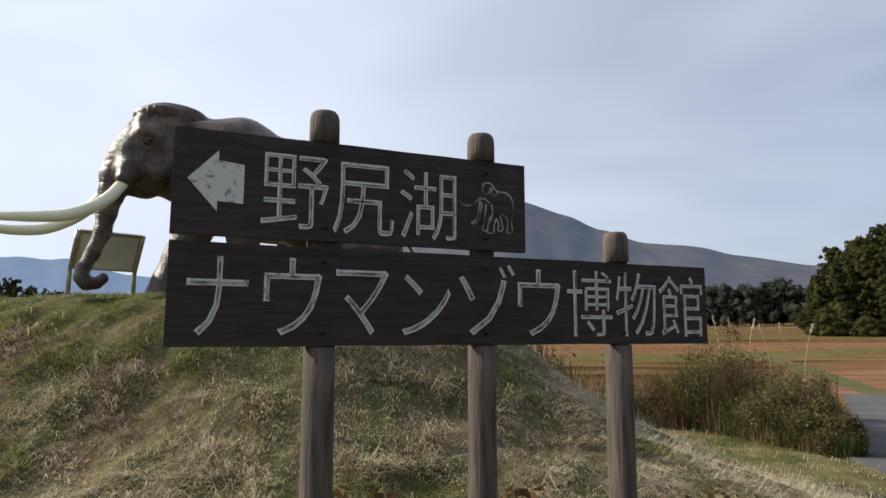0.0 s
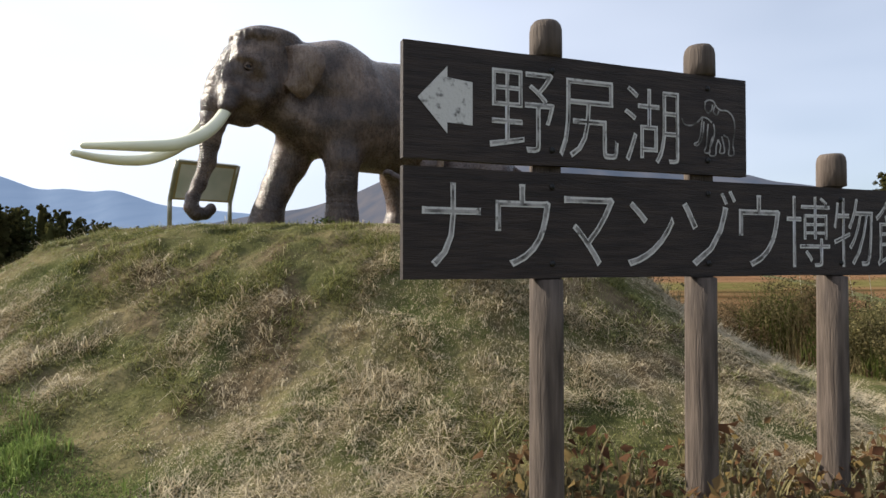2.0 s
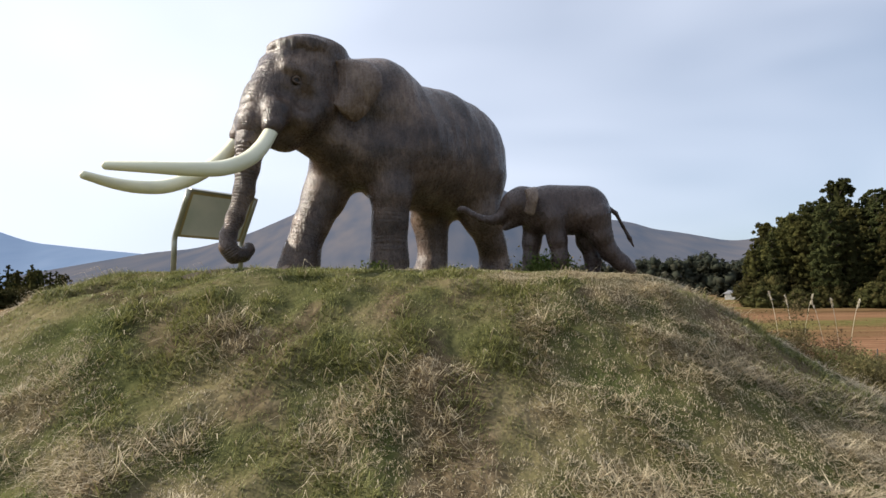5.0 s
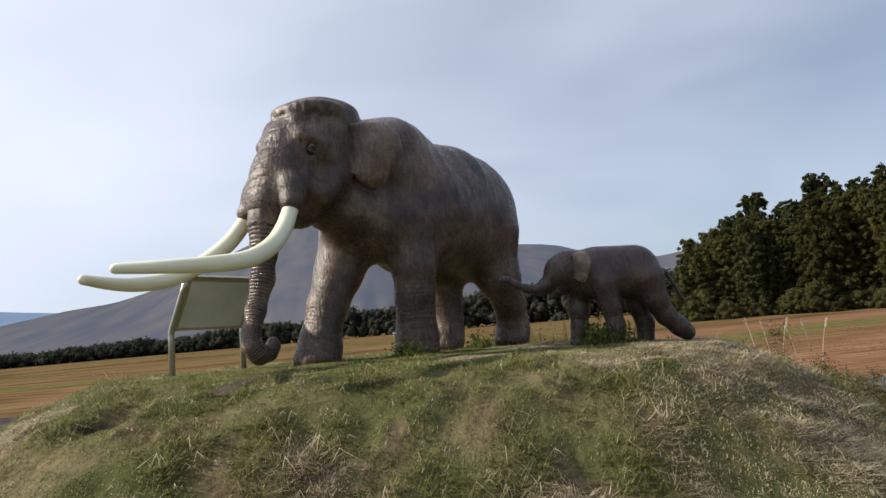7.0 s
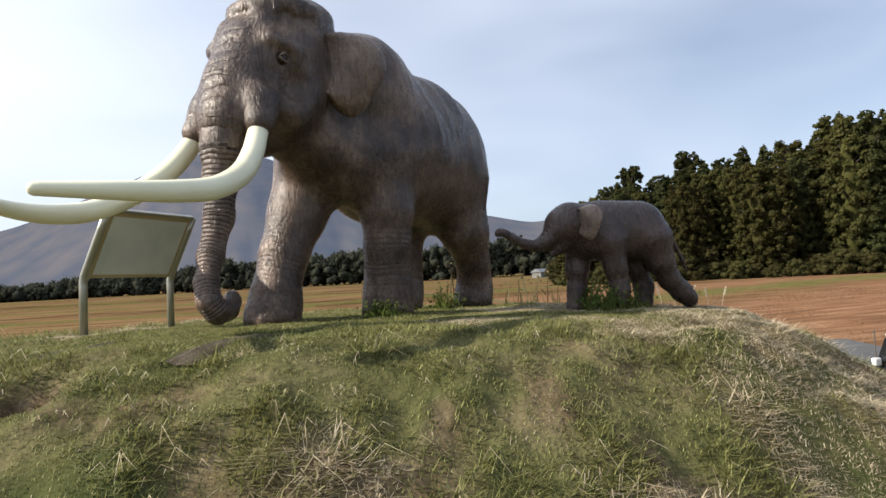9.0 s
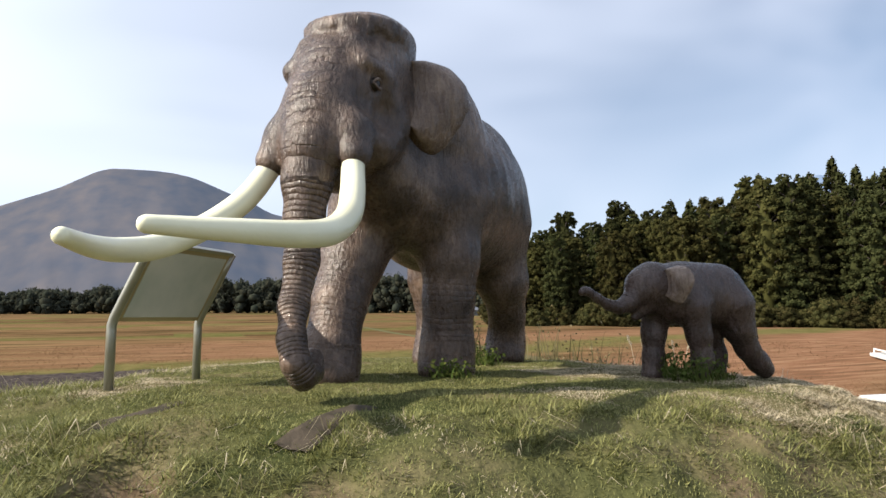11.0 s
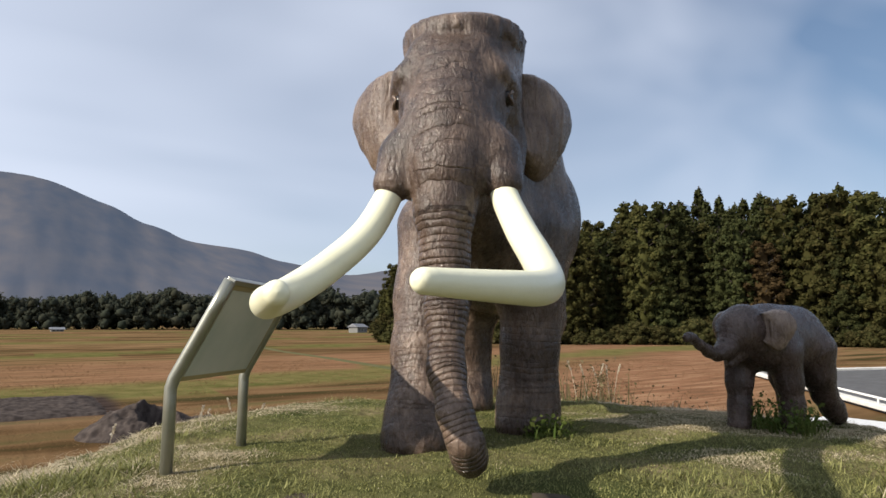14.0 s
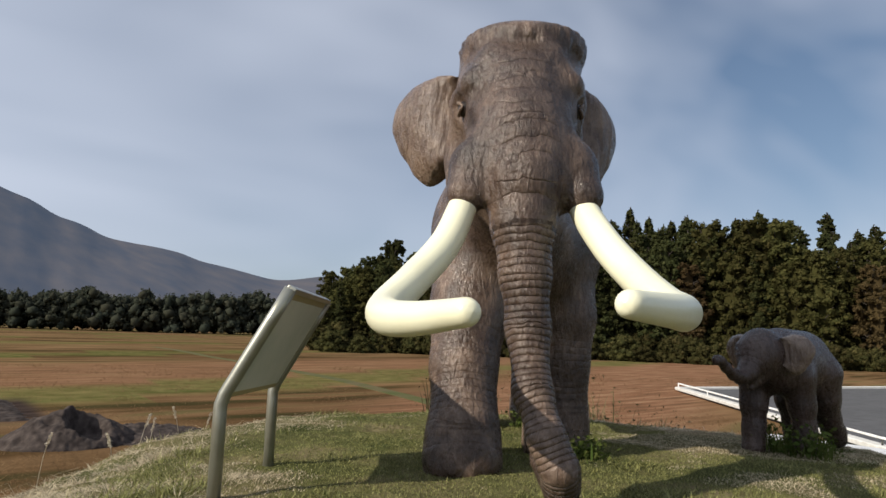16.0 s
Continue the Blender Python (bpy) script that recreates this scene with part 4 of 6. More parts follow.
def ridge(name, profile, dist, depth, material, label, rough=1.0, base=-60, seed=0.0):
    """A mountain: its crest follows elevation angles over headings (degrees), and gullies run down towards the plain."""
    yaws = np.linspace(profile[0][0], profile[-1][0], 260)
    p = np.array(profile, float)
    el = np.interp(yaws, p[:, 0], p[:, 1])
    ker = np.ones(7) / 7; el[3:-3] = np.convolve(el, ker, "valid")
    rows = 44
    V = []
    for j in range(rows):
        u = j / (rows - 1)
        D = dist - depth * (1 - u) ** 1.0
        top = np.tan(np.radians(el)) * dist + 2.5
        fall = u ** 1.35
        g = fbm(yaws * 0.22 + seed + 40, np.full_like(yaws, u * 2.0), 3) - 0.44
        z = base + (top - base) * fall + rough * top * 0.09 * g * math.sin(math.pi * u) + rough * top * 0.004 * (fbm(yaws * 3.1 + 40, np.full_like(yaws, u * 9.0)) - 0.47)
        V.append(np.stack([-np.sin(np.radians(yaws)) * D, np.cos(np.radians(yaws)) * D, z], 1))
    V = np.concatenate(V)
    n = 260
    idx = np.arange(rows * n).reshape(rows, n)
    F = np.stack([idx[:-1, :-1], idx[1:, :-1], idx[1:, 1:], idx[:-1, 1:]], -1).reshape(-1, 4)
    return mesh_ob(name, V, F, material, smooth=True, label=label, category="mountain", kind="structure")


# haze blue is mixed into this hill's base colours as well
FAR_HILL = hill_material("far_hill_haze_blue", (0.08, 0.10, 0.13), (0.05, 0.07, 0.10), 0.34)
MOUNT = hill_material("hazed_autumn_mountain", (0.036, 0.033, 0.034), (0.074, 0.057, 0.043), 0.135)
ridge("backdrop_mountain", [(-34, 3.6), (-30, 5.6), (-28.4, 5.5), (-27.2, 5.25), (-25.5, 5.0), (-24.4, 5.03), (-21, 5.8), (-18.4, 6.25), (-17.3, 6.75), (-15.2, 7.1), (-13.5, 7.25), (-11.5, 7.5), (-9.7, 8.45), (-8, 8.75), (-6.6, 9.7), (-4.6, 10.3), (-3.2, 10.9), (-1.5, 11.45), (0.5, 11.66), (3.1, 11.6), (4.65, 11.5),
      (6, 10.7), (7.8, 9.6), (10.8, 8.25), (13.5, 6.9), (15.8, 5.8), (18.5, 4.9), (20.2, 4.4), (23.3, 4.0), (27, 3.2), (33, 1.8)], 3000, 2300, MOUNT, "broad dormant volcano with brown autumn woods, blue glow for haze")
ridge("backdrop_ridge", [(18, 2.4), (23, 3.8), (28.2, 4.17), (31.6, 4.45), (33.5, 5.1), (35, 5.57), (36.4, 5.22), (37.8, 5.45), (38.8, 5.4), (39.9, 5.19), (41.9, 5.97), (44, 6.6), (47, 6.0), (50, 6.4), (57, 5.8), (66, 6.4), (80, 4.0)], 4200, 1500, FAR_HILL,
      "pale ridge of distant mountains, haze put in as blue colour and glow", seed=9)
ridge("backdrop_foothill", [(-90, 5.0), (-70, 6.0), (-60, 8.0), (-56, 9.6), (-54.3, 10.5), (-53.5, 11.1), (-52.7, 10.5), (-51, 10.0), (-47, 8.0), (-42, 6.5), (-36, 5.5), (-30, 3), (-26, 1.5)], 4200, 1500, FAR_HILL, "distant hilltop behind the woods, haze put in as blue colour and glow", seed=4)


# ---- trees ----
def leaf_material(name, c1, c2, c3):
    m = bpy.data.materials.new(name); m.use_nodes = True
    n, l = m.node_tree.nodes, m.node_tree.links
    b = n["Principled BSDF"]; b.inputs["Roughness"].default_value = 1.0; b.inputs["Specular IOR Level"].default_value = 0.0
    g = n.new("ShaderNodeNewGeometry"); oi = n.new("ShaderNodeObjectInfo")
    r = n.new("ShaderNodeValToRGB"); e = r.color_ramp.elements
    e[0].color, e[1].color = (*c1, 1), (*c3, 1); e.new(0.5).color = (*c2, 1)
    l.new(g.outputs["Random Per Island"], r.inputs[0])
    h = n.new("ShaderNodeHueSaturation"); l.new(r.outputs[0], h.inputs["Color"])
    mr = n.new("ShaderNodeMapRange"); mr.inputs[3].default_value, mr.inputs[4].default_value = 0.72, 1.22
    l.new(oi.outputs["Random"], mr.inputs[0]); l.new(mr.outputs[0], h.inputs["Value"])
    mr2 = n.new("ShaderNodeMapRange"); mr2.inputs[3].default_value, mr2.inputs[4].default_value = 0.488, 0.512
    l.new(oi.outputs["Random"], mr2.inputs[0]); l.new(mr2.outputs[0], h.inputs["Hue"])
    l.new(h.outputs[0], b.inputs["Base Color"])
    tr = n.new("ShaderNodeBsdfTranslucent"); l.new(h.outputs[0], tr.inputs[0])
    ms = n.new("ShaderNodeMixShader"); ms.inputs[0].default_value = 0.38
    l.new(b.outputs[0], ms.inputs[1]); l.new(tr.outputs[0], ms.inputs[2]); l.new(ms.outputs[0], n["Material Output"].inputs[0])
    return m


NEEDLE = leaf_material("cedar_foliage", (0.034, 0.040, 0.017), (0.047, 0.052, 0.021), (0.064, 0.066, 0.027))
LEAF = leaf_material("broadleaf_foliage", (0.046, 0.049, 0.018), (0.064, 0.063, 0.023), (0.086, 0.078, 0.030))
RUST = leaf_material("autumn_foliage", (0.062, 0.046, 0.023), (0.084, 0.060, 0.029), (0.105, 0.078, 0.036))
UNDER = leaf_material("undergrowth", (0.040, 0.042, 0.017), (0.058, 0.056, 0.022), (0.088, 0.075, 0.032))


def leaves(centres, sizes, r, flat=0.55):
    """Small leaf clumps: one bent, pointed blade at each centre."""
    n = len(centres)
    a = r.random(n) * 2 * math.pi; el = (r.random(n) - 0.45) * 1.8
    d = np.stack([np.cos(a) * np.cos(el), np.sin(a) * np.cos(el), np.sin(el)], 1)
    s = np.cross(d, r.normal(size=(n, 3))); s /= np.linalg.norm(s, axis=1)[:, None] + 1e-9
    nn = np.cross(d, s)
    L, W = sizes[:, None], sizes[:, None] * flat
    V = np.stack([centres - d * L * 0.5, centres + s * W + nn * W * 0.5, centres + d * L * 0.6, centres - s * W + nn * W * 0.5], 1).reshape(-1, 3)
    o = np.arange(n)[:, None] * 4
    F = np.concatenate([o + np.array([[0, 1, 2]]), o + np.array([[0, 2, 3]])])
    return V, F


def leaf_points(centres, sizes, r):
    """Tufts far off: one pointed blade each, turned at random."""
    n = len(centres)
    d = r.normal(size=(n, 3)); d[:, 2] *= 0.6; d /= np.linalg.norm(d, axis=1)[:, None]
    s = np.cross(d, r.normal(size=(n, 3))); s /= np.linalg.norm(s, axis=1)[:, None] + 1e-9
    L = sizes[:, None]
    V = np.stack([centres - d * L * 0.6, centres + s * L * 0.45 + d * L * 0.1, centres + d * L * 0.7 - s * L * 0.25], 1).reshape(-1, 3)
    return V, np.arange(3 * n).reshape(-1, 3)


def ball(sub):
    bm = bmesh.new(); bmesh.ops.create_icosphere(bm, subdivisions=sub, radius=1)
    v, f = np.array([q.co for q in bm.verts]), np.array([[q.index for q in p.verts] for p in bm.faces])
    bm.free(); return v, f


BALL = ball(1)


def clumps_of(centres, radii, r, ragged=0.2):
    """Lumpy masses of foliage, one round each centre, uneven all over."""
    bv, bf = BALL
    n, k = len(centres), len(bv)
    a = r.random(n) * 6.28; ca, sa = np.cos(a)[:, None], np.sin(a)[:, None]
    b = np.stack([bv[None, :, 0] * ca - bv[None, :, 1] * sa, bv[None, :, 0] * sa + bv[None, :, 1] * ca, np.repeat(bv[None, :, 2], n, 0)], -1)
    lump = 1 + ragged * (r.random((n, k)) - 0.5) * 2 + 0.16 * np.sin(b[..., 0] * 5 + a[:, None]) * np.cos(b[..., 2] * 6 + 2 * a[:, None])
    V = centres[:, None, :] + b * lump[..., None] * radii[:, None, :]
    F = bf[None] + (np.arange(n) * k)[:, None, None]
    return V.reshape(-1, 3), F.reshape(-1, 3)


def leaf_shell(centres, outward, sizes, r, jitter=0.5):
    """Small leafy sprays that lie over a mass of foliage and face outwards, each turned a little."""
    n = len(centres)
    nn = outward + jitter * r.normal(size=(n, 3)); nn /= np.linalg.norm(nn, axis=1)[:, None]
    u = np.cross(nn, r.normal(size=(n, 3))); u /= np.linalg.norm(u, axis=1)[:, None] + 1e-9
    v = np.cross(nn, u); L = sizes[:, None]
    V = np.stack([centres - u * L * 0.6, centres + v * L * 0.42 + u * L * 0.1, centres + u * L * 0.75, centres - v * L * 0.42 - u * L * 0.1], 1).reshape(-1, 3)
    o = np.arange(n)[:, None] * 4
    return V, np.concatenate([o + np.array([[0, 1, 2]]), o + np.array([[0, 2, 3]])])


def tree(name, kind, h, w, leafmat, n, seed, label, leafsize, clumps=30):
    """Tapered trunk with limbs; on each limb's end a tuft of foliage, so that the outline stays ragged."""
    r = np.random.default_rng(seed)
    root = empty(name, Matrix(), label, "tree", "trees at the edge of the fields")
    th = h * (0.96 if kind == "conifer" else 0.86)
    pts = [(0.02 * h * math.sin(i * 1.3 + seed) * i / 6, 0.02 * h * math.cos(i + seed) * i / 6, th * i / 6 - 0.6 * (i == 0)) for i in range(7)]
    v, f = tube(pts, [0.016 * h * (1 - 0.88 * i / 6) for i in range(7)], 8)
    vs, fs = list(v), list(f)
    base_ = {"conifer": 0.08, "broad": 0.12, "shrub": 0.08}[kind]
    C, RC = [], []
    for k in range(clumps):
        q = (k + 0.5 * r.random()) / clumps
        if kind == "conifer":
            q = q ** 1.1; e = (1 - q) ** 0.62 + 0.03
        elif kind == "broad":
            e = max(0.12, math.sin(math.pi * min(1.0, 0.16 + 0.73 * q ** 0.9)) ** 0.75)
        else:
            e = math.sqrt(max(0.03, 1 - q * q))
        a = k * 2.4 + 0.6 * r.normal()
        out = 0.5 * w * e * (0.25 + 0.72 * r.random() ** 0.6)
        z = h * (base_ + (0.97 - base_) * q) + 0.03 * h * r.normal() * (0.3 if kind == "shrub" else 1) * (q < 0.9)
        rc = {"conifer": 0.5 * w * e * 0.20 + 0.035 * w, "broad": w * (0.050 + 0.045 * r.random()) * (0.6 + 0.5 * e), "shrub": w * (0.07 + 0.07 * r.random())}[kind]
        c = np.array([math.cos(a) * out, math.sin(a) * out, max(z, rc * 0.5)])
        C.append(c); RC.append(rc)
        if k % 3 == 0 and kind != "shrub":
            b0 = np.array([0, 0, max(0.2 * h, z - (0.10 * h if kind == "broad" else -0.02 * h))])
            vv, ff = tube([b0, (b0 + c) / 2 + (0, 0, 0.015 * h), c], [0.006 * h, 0.004 * h, 0.002 * h], 5)
            o = len(vs); vs += vv; fs += [tuple(i + o for i in q_) for q_ in ff]
    mesh_ob("trunk", np.array(vs), fs, BARK, root, smooth=True)
    C, RC = np.array(C), np.array(RC)
    flat = 0.62 if kind == "conifer" else 0.78
    # dense dark heart of the crown
    rows, cols = 12, 9
    cz = np.linspace(base_ * h, h * 0.93, rows); ca = np.linspace(0, 2 * math.pi, cols, endpoint=False)
    Z, A = np.meshgrid(cz, ca, indexing="ij"); Q = (Z / h - base_) / (1 - base_)
    E = (1 - Q) ** 0.8 if kind == "conifer" else np.sqrt(np.clip(1 - Q * Q, 0.02, 1)) if kind == "shrub" else np.sin(math.pi * np.clip(0.16 + 0.76 * Q, 0, 1)) ** 0.8
    R = 0.5 * w * E * (0.22 + 0.22 * r.random(Z.shape))
    V0 = np.stack([np.cos(A) * R, np.sin(A) * R, Z], -1).reshape(-1, 3)
    idx = np.arange(rows * cols).reshape(rows, cols); nx_ = np.roll(idx, -1, 1)
    F0 = np.concatenate([np.stack([idx[:-1], nx_[:-1], nx_[1:]], -1).reshape(-1, 3), np.stack([idx[:-1], nx_[1:], idx[1:]], -1).reshape(-1, 3)])
    VB, FB = clumps_of(C, np.stack([RC, RC, RC * flat], 1) * 0.72, r, 0.25)
    k = r.choice(len(C), n, p=RC ** 2 / (RC ** 2).sum())
    d = r.normal(size=(n, 3)); d[:, 2] += 0.2; d /= np.linalg.norm(d, axis=1)[:, None]
    c = C[k] + d * np.array([1, 1, flat]) * (RC[k] * (0.72 + 0.5 * r.random(n) ** 1.5))[:, None]
    out_ = d + 0.5 * (c - np.array([0, 0, 0.5 * h])) / h
    V, F = leaf_shell(c, out_ / np.linalg.norm(out_, axis=1)[:, None], leafsize * (0.5 + 0.9 * r.random(n)), r)
    V0, F0 = np.concatenate([V0, VB]), np.concatenate([F0, FB + len(V0)])
    mesh_ob("crown", np.concatenate([V0, V]), np.concatenate([F0, F + len(V0)]), leafmat, root)
    return root


def plant_trees():
    r = np.random.default_rng(11)
    protos = [tree("cedar_tree", "conifer", 20, 6.2, NEEDLE, 9000, 1, "tall dark green cedar in the wood", 0.34, 190), tree("cedar_tree", "conifer", 18, 5.4, NEEDLE, 8400, 2, "tall dark green cedar in the wood", 0.34, 170),
              tree("oak_tree", "broad", 17, 7.0, LEAF, 8000, 3, "full olive green tree at the wood's edge", 0.30, 210), tree("oak_tree", "broad", 14, 6.4, LEAF, 7400, 4, "full olive green tree at the wood's edge", 0.30, 200),
              tree("maple_tree", "broad", 15, 6.0, RUST, 6400, 5, "broadleaf tree turning rust brown", 0.29, 160), tree("shrub_tree", "shrub", 5, 8.0, UNDER, 2800, 6, "low bushy undergrowth at the wood's edge", 0.26, 50),
              tree("cedar_tree", "conifer", 18, 7.0, NEEDLE, 2000, 7, "dark cedar in the far wood", 0.55, 44), tree("oak_tree", "broad", 14, 7.0, LEAF, 2000, 8, "broadleaf tree in the far wood", 0.52, 40),
              tree("pine_tree", "broad", 18, 6.0, NEEDLE, 7600, 9, "tall dark pine with tufted boughs", 0.30, 210)]
    used = [False] * len(protos)

    def put(k, yaw, D, s):
        x, y = -5 - math.sin(radians(yaw)) * D, 5 + math.cos(radians(yaw)) * D
        m = Matrix.Translation((x, y, float(ground_z(x, y)) - 0.2)) @ Matrix.Rotation(r.random() * 6.28, 4, "Z")
        if not used[k]:
            protos[k].matrix_world = m @ Matrix.Scale(s, 4); used[k] = True; return
        c = copy_thing(protos[k], m); c.scale = (s, s, s * (0.92 + 0.16 * r.random()))

    # wood to the east: crest height by heading
    crest = [(-92, 8.6), (-78, 8.2), (-73.7, 8.5), (-71, 9.2), (-68, 9.9), (-65, 10.5), (-62.5, 10.3), (-57.4, 10.6), (-51.7, 10.8), (-48.2, 10.3), (-45.5, 9.9), (-41.5, 9.4), (-37.5, 8.85), (-33.5, 8.0), (-31.2, 7.1), (-29.4, 6.5), (-28.2, 5.5), (-26.7, 4.1)]
    for row, D in enumerate((126, 130, 135, 141, 150)):
        yaw = -92.0 + row * 0.7
        while yaw < -26.6:
            el = np.interp(yaw, [c[0] for c in crest], [c[1] for c in crest])
            z0 = float(ground_z(-5 - math.sin(radians(yaw)) * D, 5 + math.cos(radians(yaw)) * D))
            hgt = (math.tan(radians(el)) * D + 2.4 - z0) * (0.83, 0.92, 0.98, 1.03, 1.07)[row] * (0.92 + 0.14 * r.random())
            con = r.random() < (0.35 if row == 0 else 0.7 if row < 3 else 0.88) * (1.0 if yaw < -36 else 0.6)
            k = int(r.integers(0, 2)) if con else int(r.choice([2, 3, 8, 2, 3, 8, 8, 4 if row == 0 else 2]))
            put(k, yaw, D + r.normal() * 2.5, hgt * (0.97 if con else 1.03) / (20, 18, 17, 14, 15, 5, 18, 14, 18)[k])
            yaw += 1.2 + 0.7 * r.random()
    yaw = -92.0
    while yaw < -27:
        put(5, yaw, 120 + r.normal() * 2.0, 0.35 + 0.6 * r.random() ** 1.5); put(5, yaw + 0.5, 127 + r.normal(), 0.7 + 0.5 * r.random()); yaw += 0.9 + 0.8 * r.random()
    # dark wood to the north-west
    for D, step, q in ((196, 0.85, 0.86), (208, 0.95, 0.95), (224, 1.1, 1.0)):
        yaw = 29.5
        while yaw < 62:
            el = np.interp(yaw, [29.5, 33.6, 37.1, 39.7, 41.8, 50, 62], [2.8, 3.0, 3.7, 4.2, 4.7, 5.6, 5.6])
            z0 = float(ground_z(-5 - math.sin(radians(yaw)) * D, 5 + math.cos(radians(yaw)) * D))
            k = 6 if r.random() < 0.6 else 7
            put(k, yaw + r.normal() * 0.2, D, (math.tan(radians(el)) * D + 2 - z0) * q / (18 if k == 6 else 14) * (0.9 + 0.14 * r.random()))
            yaw += step * (0.8 + 0.5 * r.random())
    yaw = 29.0
    while yaw < 62:
        put(5, yaw, 188, 0.7 + 0.5 * r.random()); yaw += 1.0 + 0.6 * r.random()


plant_trees()


def far_woods():
    """The strip of woodland across the far side of the fields."""
    r = np.random.default_rng(5)
    n = 5200
    yaw = -30 + 92 * r.random(n)
    D = 420 + 60 * r.random(n) + 60 * np.sin(np.radians(yaw * 3))
    x, y = -5 - np.sin(np.radians(yaw)) * D, 5 + np.cos(np.radians(yaw)) * D
    top = np.interp(yaw, [-28, -22, -8, 0, 8, 14, 23, 35, 62], [19.5, 20.5, 20, 17.5, 13.5, 11, 8.5, 8.5, 10]) * (0.70 + 0.24 * vnoise(yaw * 0.9 + 70, yaw * 0 + 3.0) + 0.24 * vnoise(yaw * 2.3 + 20, D * 0.05)) * (0.80 + 0.30 * r.random(n))
    rad = np.minimum(0.8 + 3.0 * r.random(n) ** 1.5, top * 0.4)
    g = ground_z(x, y)
    hi, hr = np.stack([x, y, g + top - rad * 0.9], 1), np.stack([rad, rad, rad * (0.9 + 0.8 * r.random(n) ** 2)], 1)
    lo, lr = np.stack([x + r.normal(size=n) * 2, y - 3, g + top * (0.12 + 0.55 * r.random(n))], 1), np.stack([rad * 1.2, rad * 1.2, rad * 1.2], 1)
    C, R = np.concatenate([hi, lo]), np.concatenate([hr, lr])
    V0, F0 = clumps_of(C, R * 0.68, r, 0.35)
    k = r.integers(0, len(C), 150000)
    d = r.normal(size=(150000, 3)); d[:, 2] += 0.3; d /= np.linalg.norm(d, axis=1)[:, None]
    V, F = leaf_shell(C[k] + d * R[k] * (0.70 + 0.5 * r.random(150000))[:, None], d, 1.15 * (0.5 + 0.9 * r.random(150000)), r, 0.6)
    V, F = np.concatenate([V0, V]), np.concatenate([F0, F + len(V0)])
    mesh_ob("far_woods", V, F, FARLEAF, kind="stuff", label="dark strip of mixed woodland beyond the fields", category="woods")


# leaf colours greyed towards blue, so that distance haze sits in the colour
FARLEAF = leaf_material("far_hazed_foliage", (0.044, 0.052, 0.040), (0.050, 0.056, 0.042), (0.060, 0.060, 0.043))
far_woods()


# ---- grass ----
def blade_material():
    m = bpy.data.materials.new("grass_blades"); m.use_nodes = True
    n, l = m.node_tree.nodes, m.node_tree.links
    b = n["Principled BSDF"]; b.inputs["Roughness"].default_value = 0.6; b.inputs["Specular IOR Level"].default_value = 0.25
    g = n.new("ShaderNodeNewGeometry"); at = n.new("ShaderNodeAttribute"); at.attribute_name = "dry"
    gr = n.new("ShaderNodeValToRGB"); e = gr.color_ramp.elements
    e[0].color, e[1].color = (0.068, 0.078, 0.021, 1), (0.305, 0.300, 0.110, 1)
    dr = n.new("ShaderNodeValToRGB"); e = dr.color_ramp.elements
    e[0].color, e[1].color = (0.24, 0.190, 0.115, 1), (0.62, 0.540, 0.380, 1)
    for q in (gr, dr):
        l.new(g.outputs["Random Per Island"], q.inputs[0])
    mx = n.new("ShaderNodeMixRGB"); l.new(at.outputs["Fac"], mx.inputs[0]); l.new(gr.outputs[0], mx.inputs[1]); l.new(dr.outputs[0], mx.inputs[2])
    l.new(mx.outputs[0], b.inputs["Base Color"])
    tr = n.new("ShaderNodeBsdfTranslucent"); l.new(mx.outputs[0], tr.inputs[0])
    ms = n.new("ShaderNodeMixShader"); ms.inputs[0].default_value = 0.3
    o = n["Material Output"]
    l.new(b.outputs[0], ms.inputs[1]); l.new(tr.outputs[0], ms.inputs[2]); l.new(ms.outputs[0], o.inputs[0])
    return m


BLADES = blade_material()


def dryness(x, y):
    d = top_distance(x, y)
    a = fbm(x * 0.8 + 11, y * 0.8 + 5, 4)
    lush = sstep(0.15, -0.35, y - 6.06 + 0.52 * (x + 3.5)) * sstep(-2.9, -3.6, x) * sstep(-6.2, -5.6, x)
    slope = sstep(1.0, 2.6, d) * 0.16
    return np.clip((a - 0.45) * 5 + 0.27 + slope * 2.7 + 0.28 * sstep(-5.0, -6.5, x) * sstep(0.3, 1.2, d) - 0.9 * lush - 0.35 * sstep(0.2, -0.6, d), 0, 1)


